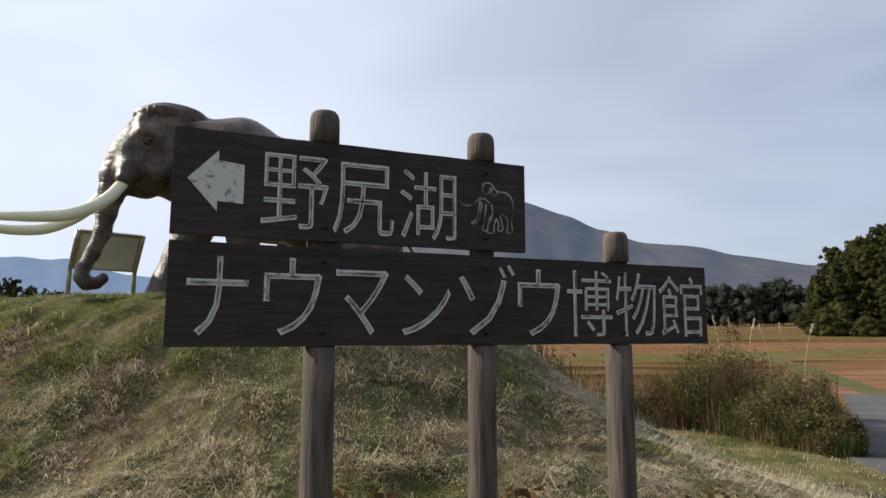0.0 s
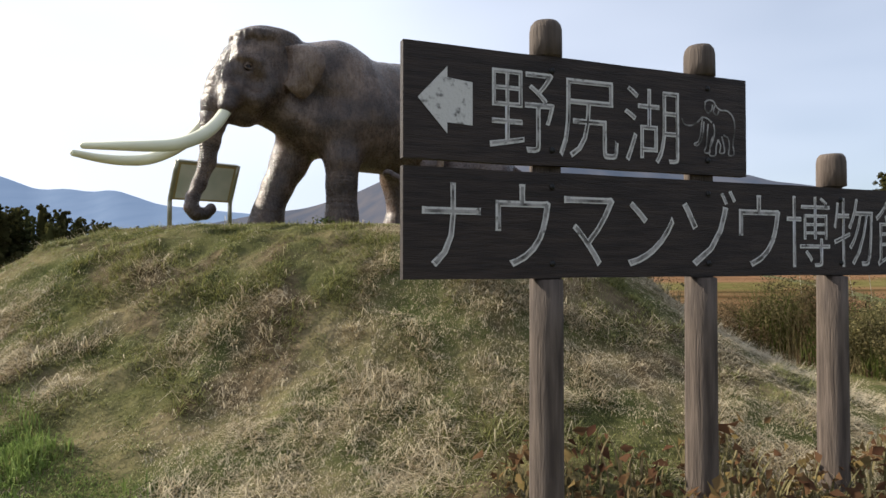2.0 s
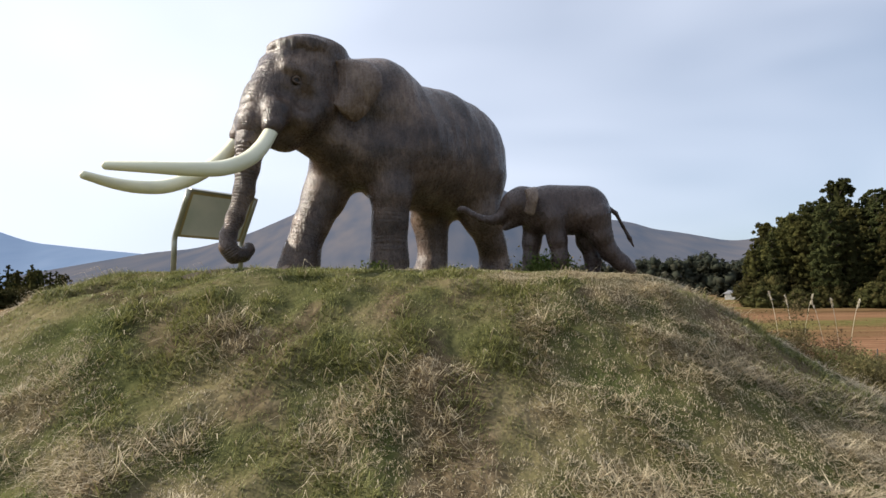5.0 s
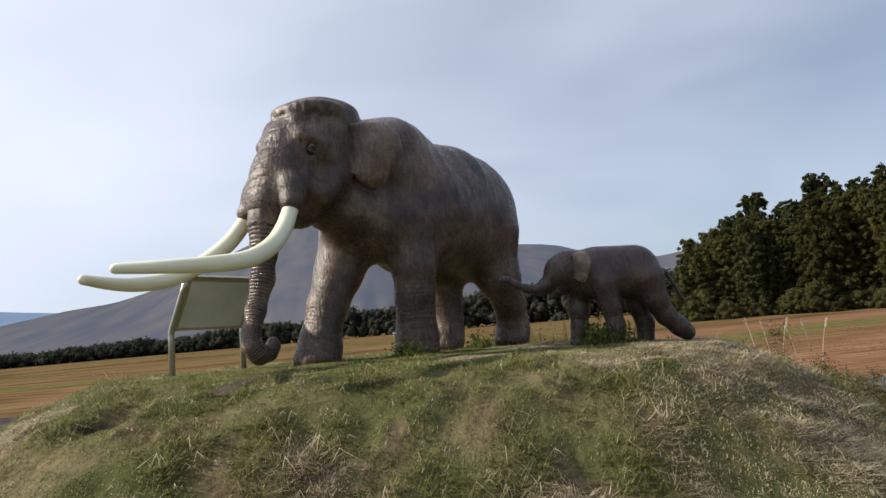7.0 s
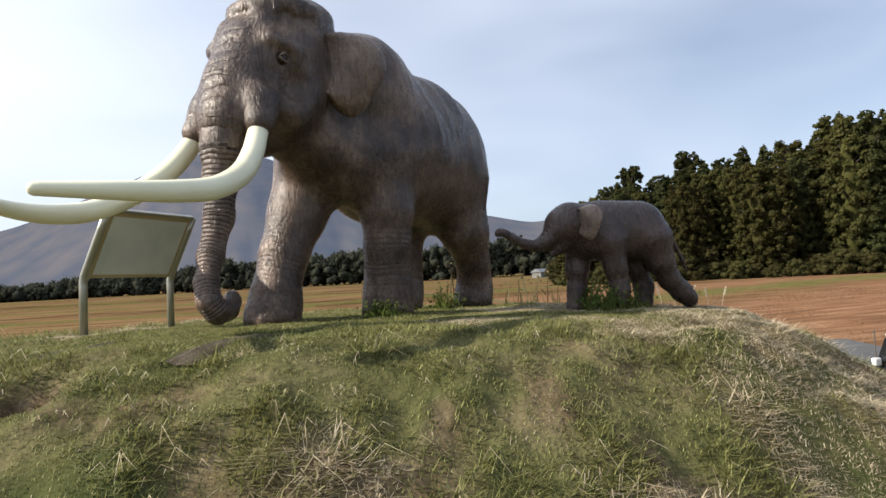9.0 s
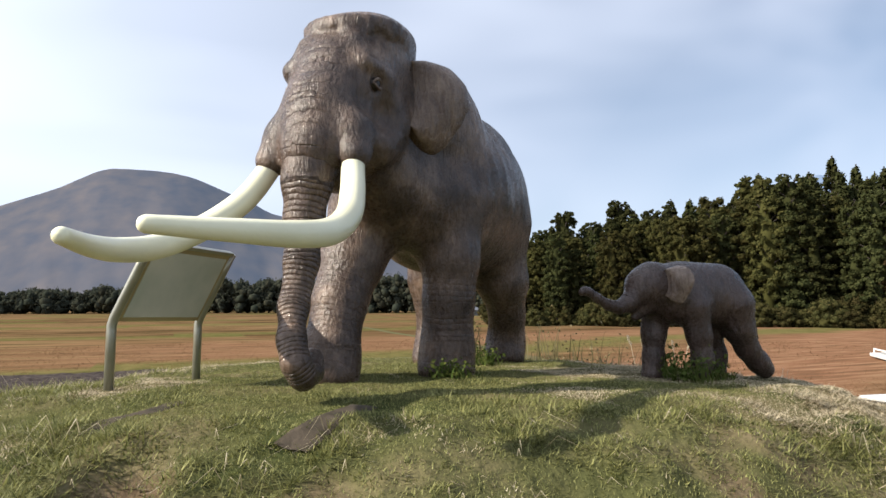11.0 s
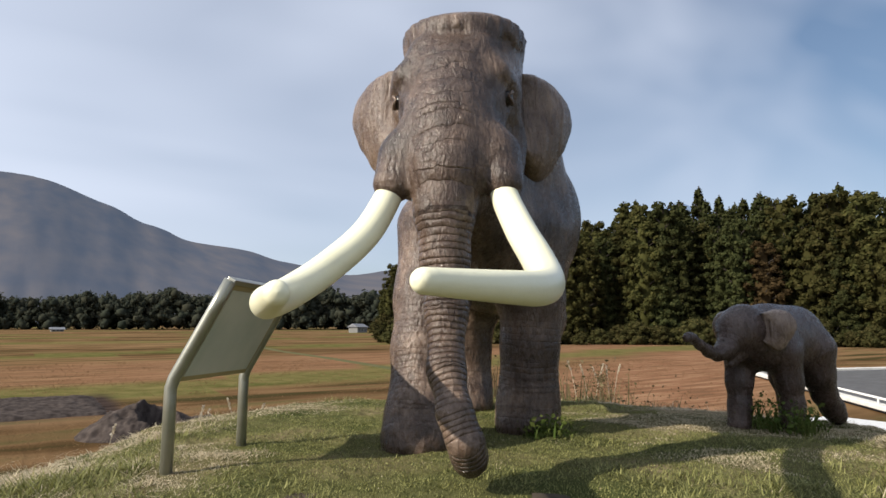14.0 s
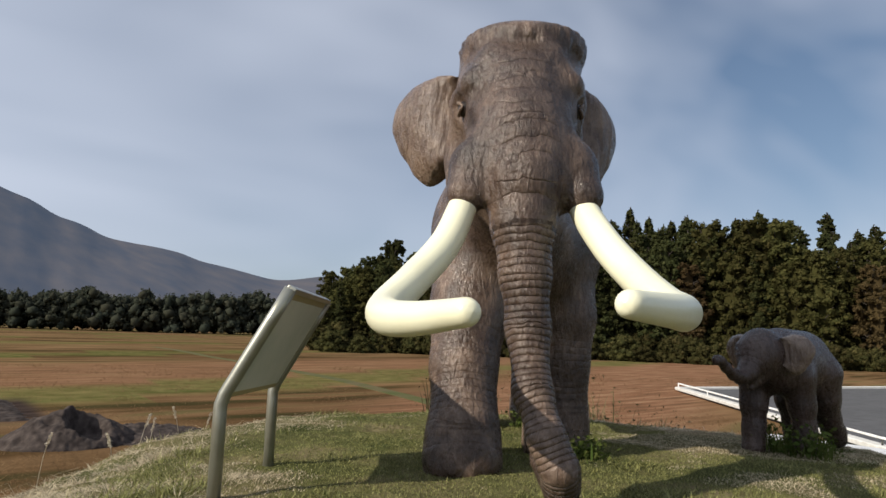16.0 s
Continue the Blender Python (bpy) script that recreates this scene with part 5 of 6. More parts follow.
def grass_patch(name, xr, yr, n, length, width, label, seed, keep=None, lean=0.5, force=0.0):
    r = np.random.default_rng(seed)
    x = xr[0] + (xr[1] - xr[0]) * r.random(n); y = yr[0] + (yr[1] - yr[0]) * r.random(n)
    if keep is not None:
        k = keep(x, y, r); x, y = x[k], y[k]; n = len(x)
    # gather blades into tufts
    cl = fbm(x * 3.2, y * 3.2, 3)
    hgt = length * (0.32 + 1.40 * np.clip((cl - 0.33) * 2.9, 0, 1)) * (0.45 + 1.0 * r.random(n) ** 1.3)
    dry = np.maximum(dryness(x, y), force); hgt = hgt * (1 - 0.45 * sstep(0.3, -0.5, top_distance(x, y))); pick = (0.45 * r.random(n) + 0.55 * np.clip((fbm(x * 4.3 + 17, y * 4.3, 3) - 0.25) * 2.0, 0, 1) < 0.06 + 0.86 * dry).astype(np.float32)
    ang = 2 * math.pi * (vnoise(x * 1.7 + 50, y * 1.7) * 2 + 0.35 * r.normal(size=n))
    ln = lean * (0.5 + 1.2 * r.random(n)) + 0.35 * pick
    dx, dy = np.cos(ang), np.sin(ang)
    eps = 0.12
    gx = (ground_z(x + eps, y) - ground_z(x - eps, y)) / (2 * eps); gy = (ground_z(x, y + eps) - ground_z(x, y - eps)) / (2 * eps)
    if lean > 1:                                             # long straw is combed down the slope
        gl = np.hypot(gx, gy) + 1e-6
        dx, dy = 0.55 * dx - gx / gl, 0.55 * dy - gy / gl
        gl = np.hypot(dx, dy) + 1e-6; dx, dy = dx / gl, dy / gl
    z = ground_z(x, y) - 0.012
    dn = np.stack([-gx, -gy], 1) * 0.35 * pick[:, None]           # dry blades hang downhill
    sx, sy = -dy * width * (0.7 + 0.6 * r.random(n)), dx * width * (0.7 + 0.6 * r.random(n))
    h1, h2 = hgt * 0.55, hgt * np.maximum(0.18, 1 - 0.55 * ln)
    o1, o2 = hgt * 0.22 * ln, hgt * 0.85 * ln
    mx_, my_ = x + dx * o1 + dn[:, 0] * h1, y + dy * o1 + dn[:, 1] * h1
    tx, ty = x + dx * o2 + dn[:, 0] * h2 * 2, y + dy * o2 + dn[:, 1] * h2 * 2
    tz = np.maximum(z + h2, ground_z(tx, ty) + 0.01)
    mz = np.maximum(z + h1, ground_z(mx_, my_) + 0.008)
    left, right, tip = np.stack([x - sx, y - sy, z], 1), np.stack([x + sx, y + sy, z], 1), np.stack([tx, ty, tz], 1)
    if length < 0.08:                                        # short turf: one narrow blade each
        V, k = np.stack([left, right, tip], 1).reshape(-1, 3), 3
        F = np.arange(3 * n).reshape(-1, 3)
    else:
        V, k = np.stack([left, right, np.stack([mx_ + sx * .7, my_ + sy * .7, mz], 1), np.stack([mx_ - sx * .7, my_ - sy * .7, mz], 1), tip], 1).reshape(-1, 3), 5
        o = np.arange(n)[:, None] * 5
        F = np.concatenate([o + np.array([[0, 1, 2]]), o + np.array([[0, 2, 3]]), o + np.array([[3, 2, 4]])])
    ob = mesh_ob(name, V, F, BLADES, kind="stuff", label=label, category="grass")
    ob.data.attributes.new("dry", "FLOAT", "POINT").data.foreach_set("value", np.repeat(pick, k).astype(np.float32))
    return ob


STONES = ((-5.22, 9.50, 0.18, 0.76, -43), (-6.13, 10.2, 0.17, 0.84, -42))


def on_mound(x, y, r):
    d = top_distance(x, y)
    for sx_, sy_, w_, d_, a_ in STONES:                      # none grows on the flat stones
        c_, s_ = math.cos(radians(a_)), math.sin(radians(a_))
        u_, v_ = (x - sx_) * c_ + (y - sy_) * s_, -(x - sx_) * s_ + (y - sy_) * c_
        d = np.where((np.abs(u_) < w_ * 0.24) & (np.abs(v_) < d_ * 0.30), 99, d)
    return (d < 5.2) & (r.random(len(x)) < np.where((y > 12.8) | (x > 1.5), 0.35, 1.0) * (1 - 0.3 * bare(x, y)))


grass_patch("mound_grass", (-9.5, 4.0), (3.6, 15.5), 1000000, 0.079, 0.0048, "short patchy green and straw-coloured grass on the mound", 3, on_mound, lean=0.98)


def on_slope(x, y, r):
    d = top_distance(x, y)
    return (d > 0.1) & (d < 4.5) & ((y - 6.06 + 0.52 * (x + 3.5) > -0.1) | (x > -3.3)) & (r.random(len(x)) < 0.10 + sstep(0.3, 0.8, dryness(x, y)) * sstep(0.9, 2.6, d) * 0.6)


grass_patch("straw_grass", (-9, 3.5), (4.6, 13), 52000, 0.12, 0.0026, "long matted straw lying down the slope", 13, on_slope, lean=1.5, force=0.97)


LUSH = leaf_material("lush_grass_blades", (0.095, 0.140, 0.034), (0.135, 0.180, 0.052), (0.18, 0.225, 0.075))


def in_lush(x, y, r):
    return r.random(len(x)) < sstep(-0.20, -0.60, y - 6.06 + 0.52 * (x + 3.5) + 0.5 * (fbm(x * 1.5, y * 1.5) - 0.47)) * sstep(-2.9, -3.6, x) * sstep(-6.6, -5.4, x) * sstep(4.2, 5.0, y + 1.2 * (fbm(x * 1.2, y * 1.2) - 0.47))


lush_grass = grass_patch("lush_grass", (-8.5, -2.9), (4.2, 8.6), 90000, 0.105, 0.0042, "fresh bright green grass at the mound's foot", 23, in_lush, lean=0.6)
lush_grass.data.materials[0] = LUSH


# ---- road and car park ----
ASPHALT = mat("asphalt", (0.075, 0.075, 0.078), 0.92, (0.052, 0.052, 0.054), 1.2, bump=0.4, bscale=80)
KERB = mat("pale_concrete", (0.60, 0.59, 0.56), 0.85, (0.48, 0.47, 0.44), 3, bump=0.3, bscale=40)
LINE = mat("road_paint", (0.72, 0.72, 0.70), 0.7, (0.50, 0.50, 0.48), 9, lo=0.5, hi=0.7)


def strip(name, line, left, right, lift, material, n=60, label="", category="", parent=None, thick=0.0):
    """A band that follows a line over the ground; a positive thick gives it depth."""
    q = spline([(x, y, 0) for x, y in line], n)
    t = np.gradient(q, axis=0); t /= np.linalg.norm(t, axis=1)[:, None]
    nx, ny = -t[:, 1], t[:, 0]
    rows = []
    for off in (left, right):
        x, y = q[:, 0] + nx * off, q[:, 1] + ny * off
        c = ground_z(q[:, 0], q[:, 1])
        rows.append(np.stack([x, y, np.maximum(c, ground_z(x, y)) + lift], 1))
    L, R = rows
    down = np.array([0, 0, max(thick, 0.06)])
    V = np.concatenate([L, R, L - down, R - down])
    F = []
    for i in range(n - 1):
        F += [(i, n + i, n + i + 1, i + 1), (2 * n + i, i, i + 1, 2 * n + i + 1), (n + i, 3 * n + i, 3 * n + i + 1, n + i + 1)]
    F += [(0, 2 * n, 3 * n, n), (n - 1, 2 * n - 1, 4 * n - 1, 3 * n - 1)]
    return mesh_ob(name, V, F, material, parent, label=label, category=category, kind="" if parent else "structure")


ROAD = [(8.8, 6), (8.0, 12), (8.4, 17), (9.9, 19.9), (12.0, 23.6), (14.0, 28), (16.5, 40), (18.6, 52), (22, 80), (27, 130)]
strip("road", ROAD[:6], 1.3, -4.8, 0.03, ASPHALT, 70, "narrow grey asphalt road past the mound", "road")
TRACKMAT = mat("grassy_gravel", (0.105, 0.088, 0.046), 0.98, (0.070, 0.080, 0.030), 0.6, spec=0.05, bump=0.4, bscale=20)
strip("farm_track", ROAD[5:], 0.5, -0.7, 0.02, TRACKMAT, 90, "grassy gravel farm track across the fields", "track")
strip("road_edge_line", ROAD[:5], 0.0, -0.14, 0.036, LINE, 60, "white painted edge line on the asphalt", "road marking")


def build_lot():
    pts = [(38.3, 35.4), (21.6, 17.0), (15.5, 9.5), (58, 5), (62, 27.5)]
    bm = bmesh.new()
    z = [float(ground_z(*p)) + 0.16 for p in pts]
    top = [bm.verts.new((p[0], p[1], q)) for p, q in zip(pts, z)]; low = [bm.verts.new((p[0], p[1], q - 0.9)) for p, q in zip(pts, z)]
    bm.faces.new(top)
    for i in range(5):
        bm.faces.new((top[i], low[i], low[(i + 1) % 5], top[(i + 1) % 5]))
    bmesh.ops.recalc_face_normals(bm, faces=bm.faces)
    lot = tagged(part("car_park", bm, ASPHALT), "flat grey asphalt car park with white edging", "car park", kind="structure")
    return pts, z


LOT, LOTZ = build_lot()


def beam(a, b, w, h, material, name, parent=None, label="", category="", group="", kind=""):
    a, b = Vector(a), Vector(b)
    d = b - a
    M = Matrix.Translation((a + b) / 2) @ d.to_track_quat("X", "Z").to_matrix().to_4x4()
    ob = part(name, box(d.length, w, h, M, min(w, h) * 0.15, 1), material, parent, label)
    return tagged(ob, "", category, group, kind)


for i, j in ((0, 1), (1, 2), (0, 4)):
    a_, b_ = Vector((*LOT[i], LOTZ[i] + 0.05)), Vector((*LOT[j], LOTZ[j] + 0.05))
    beam(a_, b_, 0.55, 0.22, KERB, "kerb", label="pale concrete kerb along the car park", category="kerb", kind="structure")
rail = empty("guard_rail", Matrix(), "low white pipe guard rail beside the car park", "guard rail")
for i, j in ((0, 1), (1, 2)):
    a_, b_ = Vector((*LOT[i], LOTZ[i])), Vector((*LOT[j], LOTZ[j]))
    beam(a_ + Vector((0, 0, 0.42)), b_ + Vector((0, 0, 0.42)), 0.09, 0.09, LINE, "rail_pipe", rail)
    k_ = int((b_ - a_).length / 5.0)
    for q_ in range(k_ + 1):
        p_ = a_ + (b_ - a_) * (q_ / k_)
        beam(p_ + Vector((0, 0, 0.05)), p_ + Vector((0, 0, 0.40)), 0.07, 0.07, LINE, "rail_post", rail)


# ---- parked van ----
CARBLACK = mat("black_car_paint", (0.010, 0.010, 0.012), 0.22, (0.013, 0.013, 0.015), 3, spec=0.6)
CARWHITE = mat("white_car_paint", (0.75, 0.75, 0.74), 0.3, (0.70, 0.70, 0.69), 3)
GLASS = mat("dark_car_glass", (0.015, 0.017, 0.018), 0.06, (0.02, 0.022, 0.023), 3, spec=0.8)
RUBBER = mat("tyre_rubber", (0.018, 0.018, 0.018), 0.85, (0.03, 0.03, 0.03), 20, bump=0.3)
RIM = mat("silver_rim", (0.55, 0.55, 0.56), 0.35, (0.45, 0.45, 0.46), 8, metal=0.6)


def build_van(m):
    root = empty("parked_van", m, "boxy black minivan with white roof parked on the road", "van")

    def prism(side, w, name, material, parent=root, bevel=0.03, label=""):
        bm = bmesh.new()
        L = [bm.verts.new((x, -w / 2, z)) for x, z in side]; R = [bm.verts.new((x, w / 2, z)) for x, z in side]
        bm.faces.new(L); bm.faces.new(R[::-1])
        for i in range(len(side)):
            k = (i + 1) % len(side)
            bm.faces.new((L[k], L[i], R[i], R[k]))
        bmesh.ops.recalc_face_normals(bm, faces=bm.faces)
        bmesh.ops.bevel(bm, geom=bm.edges[:], offset=bevel, segments=2, affect="EDGES")
        return part(name, bm, material, parent, label)
    body = prism([(-1.68, 0.28), (-1.70, 0.95), (-1.62, 1.05), (1.52, 1.05), (1.66, 0.95), (1.70, 0.60), (1.68, 0.28)], 1.46, "body", CARBLACK, bevel=0.05)
    prism([(-1.62, 1.06), (-1.52, 1.66), (1.22, 1.66), (1.50, 1.06)], 1.36, "cabin", CARBLACK, bevel=0.05)
    prism([(-1.56, 1.665), (-1.50, 1.75), (1.12, 1.75), (1.26, 1.665)], 1.30, "roof", CARWHITE, bevel=0.03, label="white roof")
    for s in (1, -1):
        for x0, x1 in ((-1.42, -0.62), (-0.52, 0.38), (0.46, 1.34)):
            bm = bmesh.new()
            xa = x1 - (0.12 if x1 > 0.7 else 0.0)
            vs = [bm.verts.new(p) for p in ((x0, s * 0.694, 1.12), (x1, s * 0.694, 1.12), (xa - (0.18 if x1 > 0.7 else 0), s * 0.688, 1.58), (x0 + 0.04, s * 0.688, 1.58))]
            bm.faces.new(vs if s < 0 else vs[::-1])
            part("side_window", bm, GLASS, body, "dark window glass")
        part("mirror", box(0.12, 0.16, 0.16, Matrix.Translation((1.30, s * 0.82, 1.12)), 0.03), CARWHITE, root, "white wing mirror")
        for x in (-0.08, 0.08):
            part("door_handle", box(0.16, 0.03, 0.03, Matrix.Translation((x * 1.6, s * 0.745, 0.90)), 0.008), RIM, body)
        for x in (-1.12, 1.12):
            for name, mt, r0, w in (("tyre", RUBBER, 0.28, 0.17), ("rim", RIM, 0.185, 0.18)):
                bm = bmesh.new()
                bmesh.ops.create_cone(bm, cap_ends=True, segments=24, radius1=r0, radius2=r0, depth=w, matrix=Matrix.Translation((x, s * 0.66, 0.28)) @ Matrix.Rotation(math.pi / 2, 4, "X"))
                bmesh.ops.bevel(bm, geom=[e for e in bm.edges if e.calc_face_angle() > 1], offset=0.02, segments=2, affect="EDGES")
                if name == "tyre":
                    wheel = part("wheel", bm, mt, root, "black tyre", smooth=False)
                else:
                    part("rim", bm, mt, wheel, "silver rim")
    return root


build_van(heading(8.3, 14.4, float(ground_z(8.3, 14.4)) + 0.03, 0.10, 0.99))


# ---- tall weeds, stalks and dead leaves ----
def stem_material(name, c1, c2, c3):
    m = leaf_material(name, c1, c2, c3)
    return m


WEED = stem_material("tall_weed", (0.085, 0.080, 0.036), (0.15, 0.125, 0.065), (0.26, 0.215, 0.12))
GREENWEED = stem_material("green_weed", (0.055, 0.080, 0.020), (0.085, 0.11, 0.03), (0.13, 0.15, 0.045))
DEADLEAF = stem_material("dead_leaves", (0.075, 0.040, 0.024), (0.13, 0.075, 0.040), (0.20, 0.15, 0.06))
STRAW = stem_material("straw_plume", (0.42, 0.36, 0.26), (0.52, 0.46, 0.36), (0.60, 0.55, 0.46))


def stalks(cx, cy, rx, ry, n, h, width, lean, r, drop=0.0):
    """Bent three-piece blades rising from the ground round a point."""
    a = r.random(n) * 2 * math.pi; q = np.sqrt(r.random(n))
    x, y = cx + rx * q * np.cos(a), cy + ry * q * np.sin(a)
    z = ground_z(x, y) - 0.02
    H = h * (0.5 + 0.6 * r.random(n)) * (1 - 0.35 * q ** 2)
    b = r.random(n) * 2 * math.pi; ln = lean * (0.3 + r.random(n)) * H
    dx, dy = np.cos(b), np.sin(b)
    V = []
    for u, wf in ((0, 1), (0.4, 0.9), (0.75, 0.6), (1.0, 0.05)):
        px, py, pz = x + dx * ln * u ** 2, y + dy * ln * u ** 2, z + H * (u - drop * u ** 3)
        for s in (-1, 1):
            V.append(np.stack([px - dy * width * wf * s, py + dx * width * wf * s, pz], 1))
    V = np.stack(V, 1).reshape(-1, 3)
    o = np.arange(n)[:, None] * 8
    F = np.concatenate([np.concatenate([o + np.array([[2 * k, 2 * k + 1, 2 * k + 3]]), o + np.array([[2 * k, 2 * k + 3, 2 * k + 2]])]) for k in range(3)])
    return V, F, np.stack([x + dx * ln * 0.5, y + dy * ln * 0.5, z + H * 0.7], 1)


def weed_clump(name, cx, cy, rad, h, n, material, leafmat, label, seed, leafsize=0.09, nleaf=500, category="weeds", group="tall weeds beside the mound", lean=0.25):
    r = np.random.default_rng(seed)
    root = empty(name, Matrix(), label, category, group)
    V, F, C = stalks(cx, cy, rad, rad, n, h, 0.008, lean, r, 0.1)
    mesh_ob("stalk_tuft", V, F, material, root)
    if nleaf:
        k = r.integers(0, len(C), nleaf)
        c = C[k] + r.normal(size=(nleaf, 3)) * np.array([0.06, 0.06, 0.20 * h])
        c[:, 2] = np.maximum(c[:, 2], ground_z(c[:, 0], c[:, 1]) + 0.03)
        V, F = leaves(c, leafsize * (0.5 + r.random(nleaf)), r, 0.35)
        mesh_ob("foliage", V, F, leafmat, root)
    return root


TANGLE = stem_material("weed_tangle", (0.085, 0.078, 0.036), (0.135, 0.115, 0.055), (0.22, 0.18, 0.09))
RUSSET = stem_material("russet_tangle", (0.085, 0.060, 0.036), (0.135, 0.092, 0.052), (0.20, 0.145, 0.08))


def weed_bush(cx, cy, rad, h, seed, leafy, grassy):
    """A sprawling bush of autumn weeds: uneven lobes of small leaves, drooping blades and dead stems at its foot."""
    r = np.random.default_rng(seed)
    root = empty("weed_bush", Matrix(), "tangled olive and russet bush of autumn weeds by the road", "bush", "bushes beside the road")
    K = 16
    a = r.random(K) * 6.28; q = np.sqrt(r.random(K))
    lx, ly = cx + rad * q * np.cos(a), cy + rad * q * np.sin(a)
    lz = ground_z(lx, ly) + h * (1 - 0.55 * q ** 2) * (0.25 + 0.62 * r.random(K))
    lr = rad * (0.26 + 0.2 * r.random(K))
    n = 9000
    k = r.integers(0, K, n)
    d = r.normal(size=(n, 3)); d /= np.linalg.norm(d, axis=1)[:, None]
    c = np.stack([lx, ly, lz], 1)[k] + d * (lr[k] * (0.2 + 1.1 * r.random(n)))[:, None]
    low = r.random(n) < 0.3
    c[low, 2] = (ground_z(c[low, 0], c[low, 1]) + h * 0.5 * r.random(low.sum()))
    c[:, 2] = np.maximum(c[:, 2], ground_z(c[:, 0], c[:, 1]) + 0.04)
    V, F = leaf_points(c, 0.045 * (0.5 + r.random(n)), r)
    mesh_ob("foliage", V, F, leafy, root)
    V, F, _ = stalks(cx, cy, rad * 1.05, rad * 1.05, 800, h * 1.05, 0.006, 0.5, r, 0.38)
    mesh_ob("drooping_blade_tuft", V, F, grassy, root)
    V, F, _ = stalks(cx, cy, rad * 1.2, rad * 1.2, 160, h * 0.42, 0.008, 1.2, r, 0.4)
    mesh_ob("dead_stem_tuft", V, F, RUSSET, root, label="dry brown stems at the foot")


for i_, (x_, y_, h_, q_) in enumerate(((3.7, 20.9, 1.3, 0.9), (4.5, 20.4, 1.7, 0.9), (5.2, 20.2, 3.0, 0.95), (5.8, 19.6, 2.9, 0.9), (6.1, 18.9, 2.4, 0.8), (6.4, 18.2, 2.0, 0.75), (6.65, 17.55, 1.45, 0.65), (6.75, 17.0, 0.9, 0.5),
                                       (6.6, 20.4, 2.1, 0.9), (7.0, 19.3, 1.8, 0.8), (5.0, 21.3, 1.9, 0.9), (7.6, 20.4, 1.6, 0.8), (8.3, 21.6, 1.5, 0.8), (7.3, 18.5, 1.7, 0.6), (7.7, 19.3, 1.7, 0.6), (6.95, 17.3, 1.4, 0.5), (6.9, 16.5, 1.0, 0.4))):
    weed_bush(x_, y_, q_, h_, 100 + i_, (TANGLE, RUSSET, TANGLE)[i_ % 3] if x_ < 6.3 else TANGLE, WEED if i_ % 2 else GREENWEED)
weed_bush(-1.5, 21.0, 0.75, 2.35, 150, RUSSET, WEED)
weed_bush(-0.3, 21.8, 0.6, 2.0, 151, TANGLE, WEED)
for i_, (x_, y_, h_) in enumerate(((-1.0, 13.9, 0.8), (-0.4, 13.4, 0.8), (0.1, 12.8, 0.7), (0.6, 12.0, 0.7), (-1.8, 14.6, 0.7), (1.4, 12.6, 0.8), (2.0, 13.6, 0.9))):
    weed_clump("tall_weeds", x_, y_, 0.5, h_ + 0.1, 90, WEED, WEED, "sparse dry weeds at the mound's edge", 200 + i_, 0.04, 200)
for i_, (x_, y_, h_) in enumerate(((-3.89, 10.96, 0.18), (-3.72, 11.32, 0.15), (-2.09, 10.2, 0.26), (-1.98, 10.51, 0.3), (-1.83, 10.25, 0.22), (-2.87, 12.38, 0.25))):
    weed_clump("weed_tuft", x_, y_, 0.17, h_, 50, GREENWEED, GREENWEED, "small leafy green weed at the statue's foot", 300 + i_, 0.034, 150, "weed", "weeds at the statues' feet", 0.6)
for i_, (x_, y_) in enumerate(((-0.55, 5.95), (-0.1, 5.75), (0.3, 6.2), (0.75, 6.3), (1.1, 6.5), (0.1, 6.5), (1.5, 7.0), (-0.95, 5.85), (0.6, 5.9))):
    weed_clump("dead_leaf_plant", x_, y_, 0.30, 0.32, 60, WEED, DEADLEAF, "withered knee-high plant with curled rust and yellow leaves", 400 + i_, 0.07, 60, "plant", "withered plants at the sign's foot", 0.5)


def plume(x, y, h, seed):
    r = np.random.default_rng(seed)
    root = empty("pampas_plume", Matrix(), "single pale silver grass plume on a thin stem", "plume", "silver grass plumes")
    z = float(ground_z(x, y)); b = r.random() * 6.28
    pts = [(x + 0.12 * h * u * u * math.cos(b), y + 0.12 * h * u * u * math.sin(b), z + h * u) for u in np.linspace(0, 1, 6)]
    v, f = tube(pts, [0.006] * 6, 5)
    mesh_ob("stem", v, f, STRAW, root)
    n = 60
    c = np.array(pts[-1]) + np.stack([r.normal(size=n) * 0.012 + 0.08 * np.linspace(0, 1, n) * math.cos(b), r.normal(size=n) * 0.012 + 0.08 * np.linspace(0, 1, n) * math.sin(b), np.linspace(-0.06, 0.2, n)], 1)
    V, F = leaves(c, 0.05 * (0.6 + r.random(n)), r, 0.16)
    mesh_ob("plume_head", V, F, STRAW, root)


for i_, (x_, y_, h_) in enumerate(((-4.1, 22, 1.6), (-3.7, 22.6, 1.9), (-3.3, 23, 1.7), (-2.2, 24, 1.8), (-1.7, 24.4, 1.6), (-5.2, 23.5, 1.5), (5.9, 20.3, 2.7), (6.2, 20.2, 2.6), (6.5, 20.6, 2.65), (7.4, 20.8, 2.5), (8.0, 21.2, 2.5), (8.4, 21.6, 2.5))):
    plume(x_, y_, h_, 500 + i_)

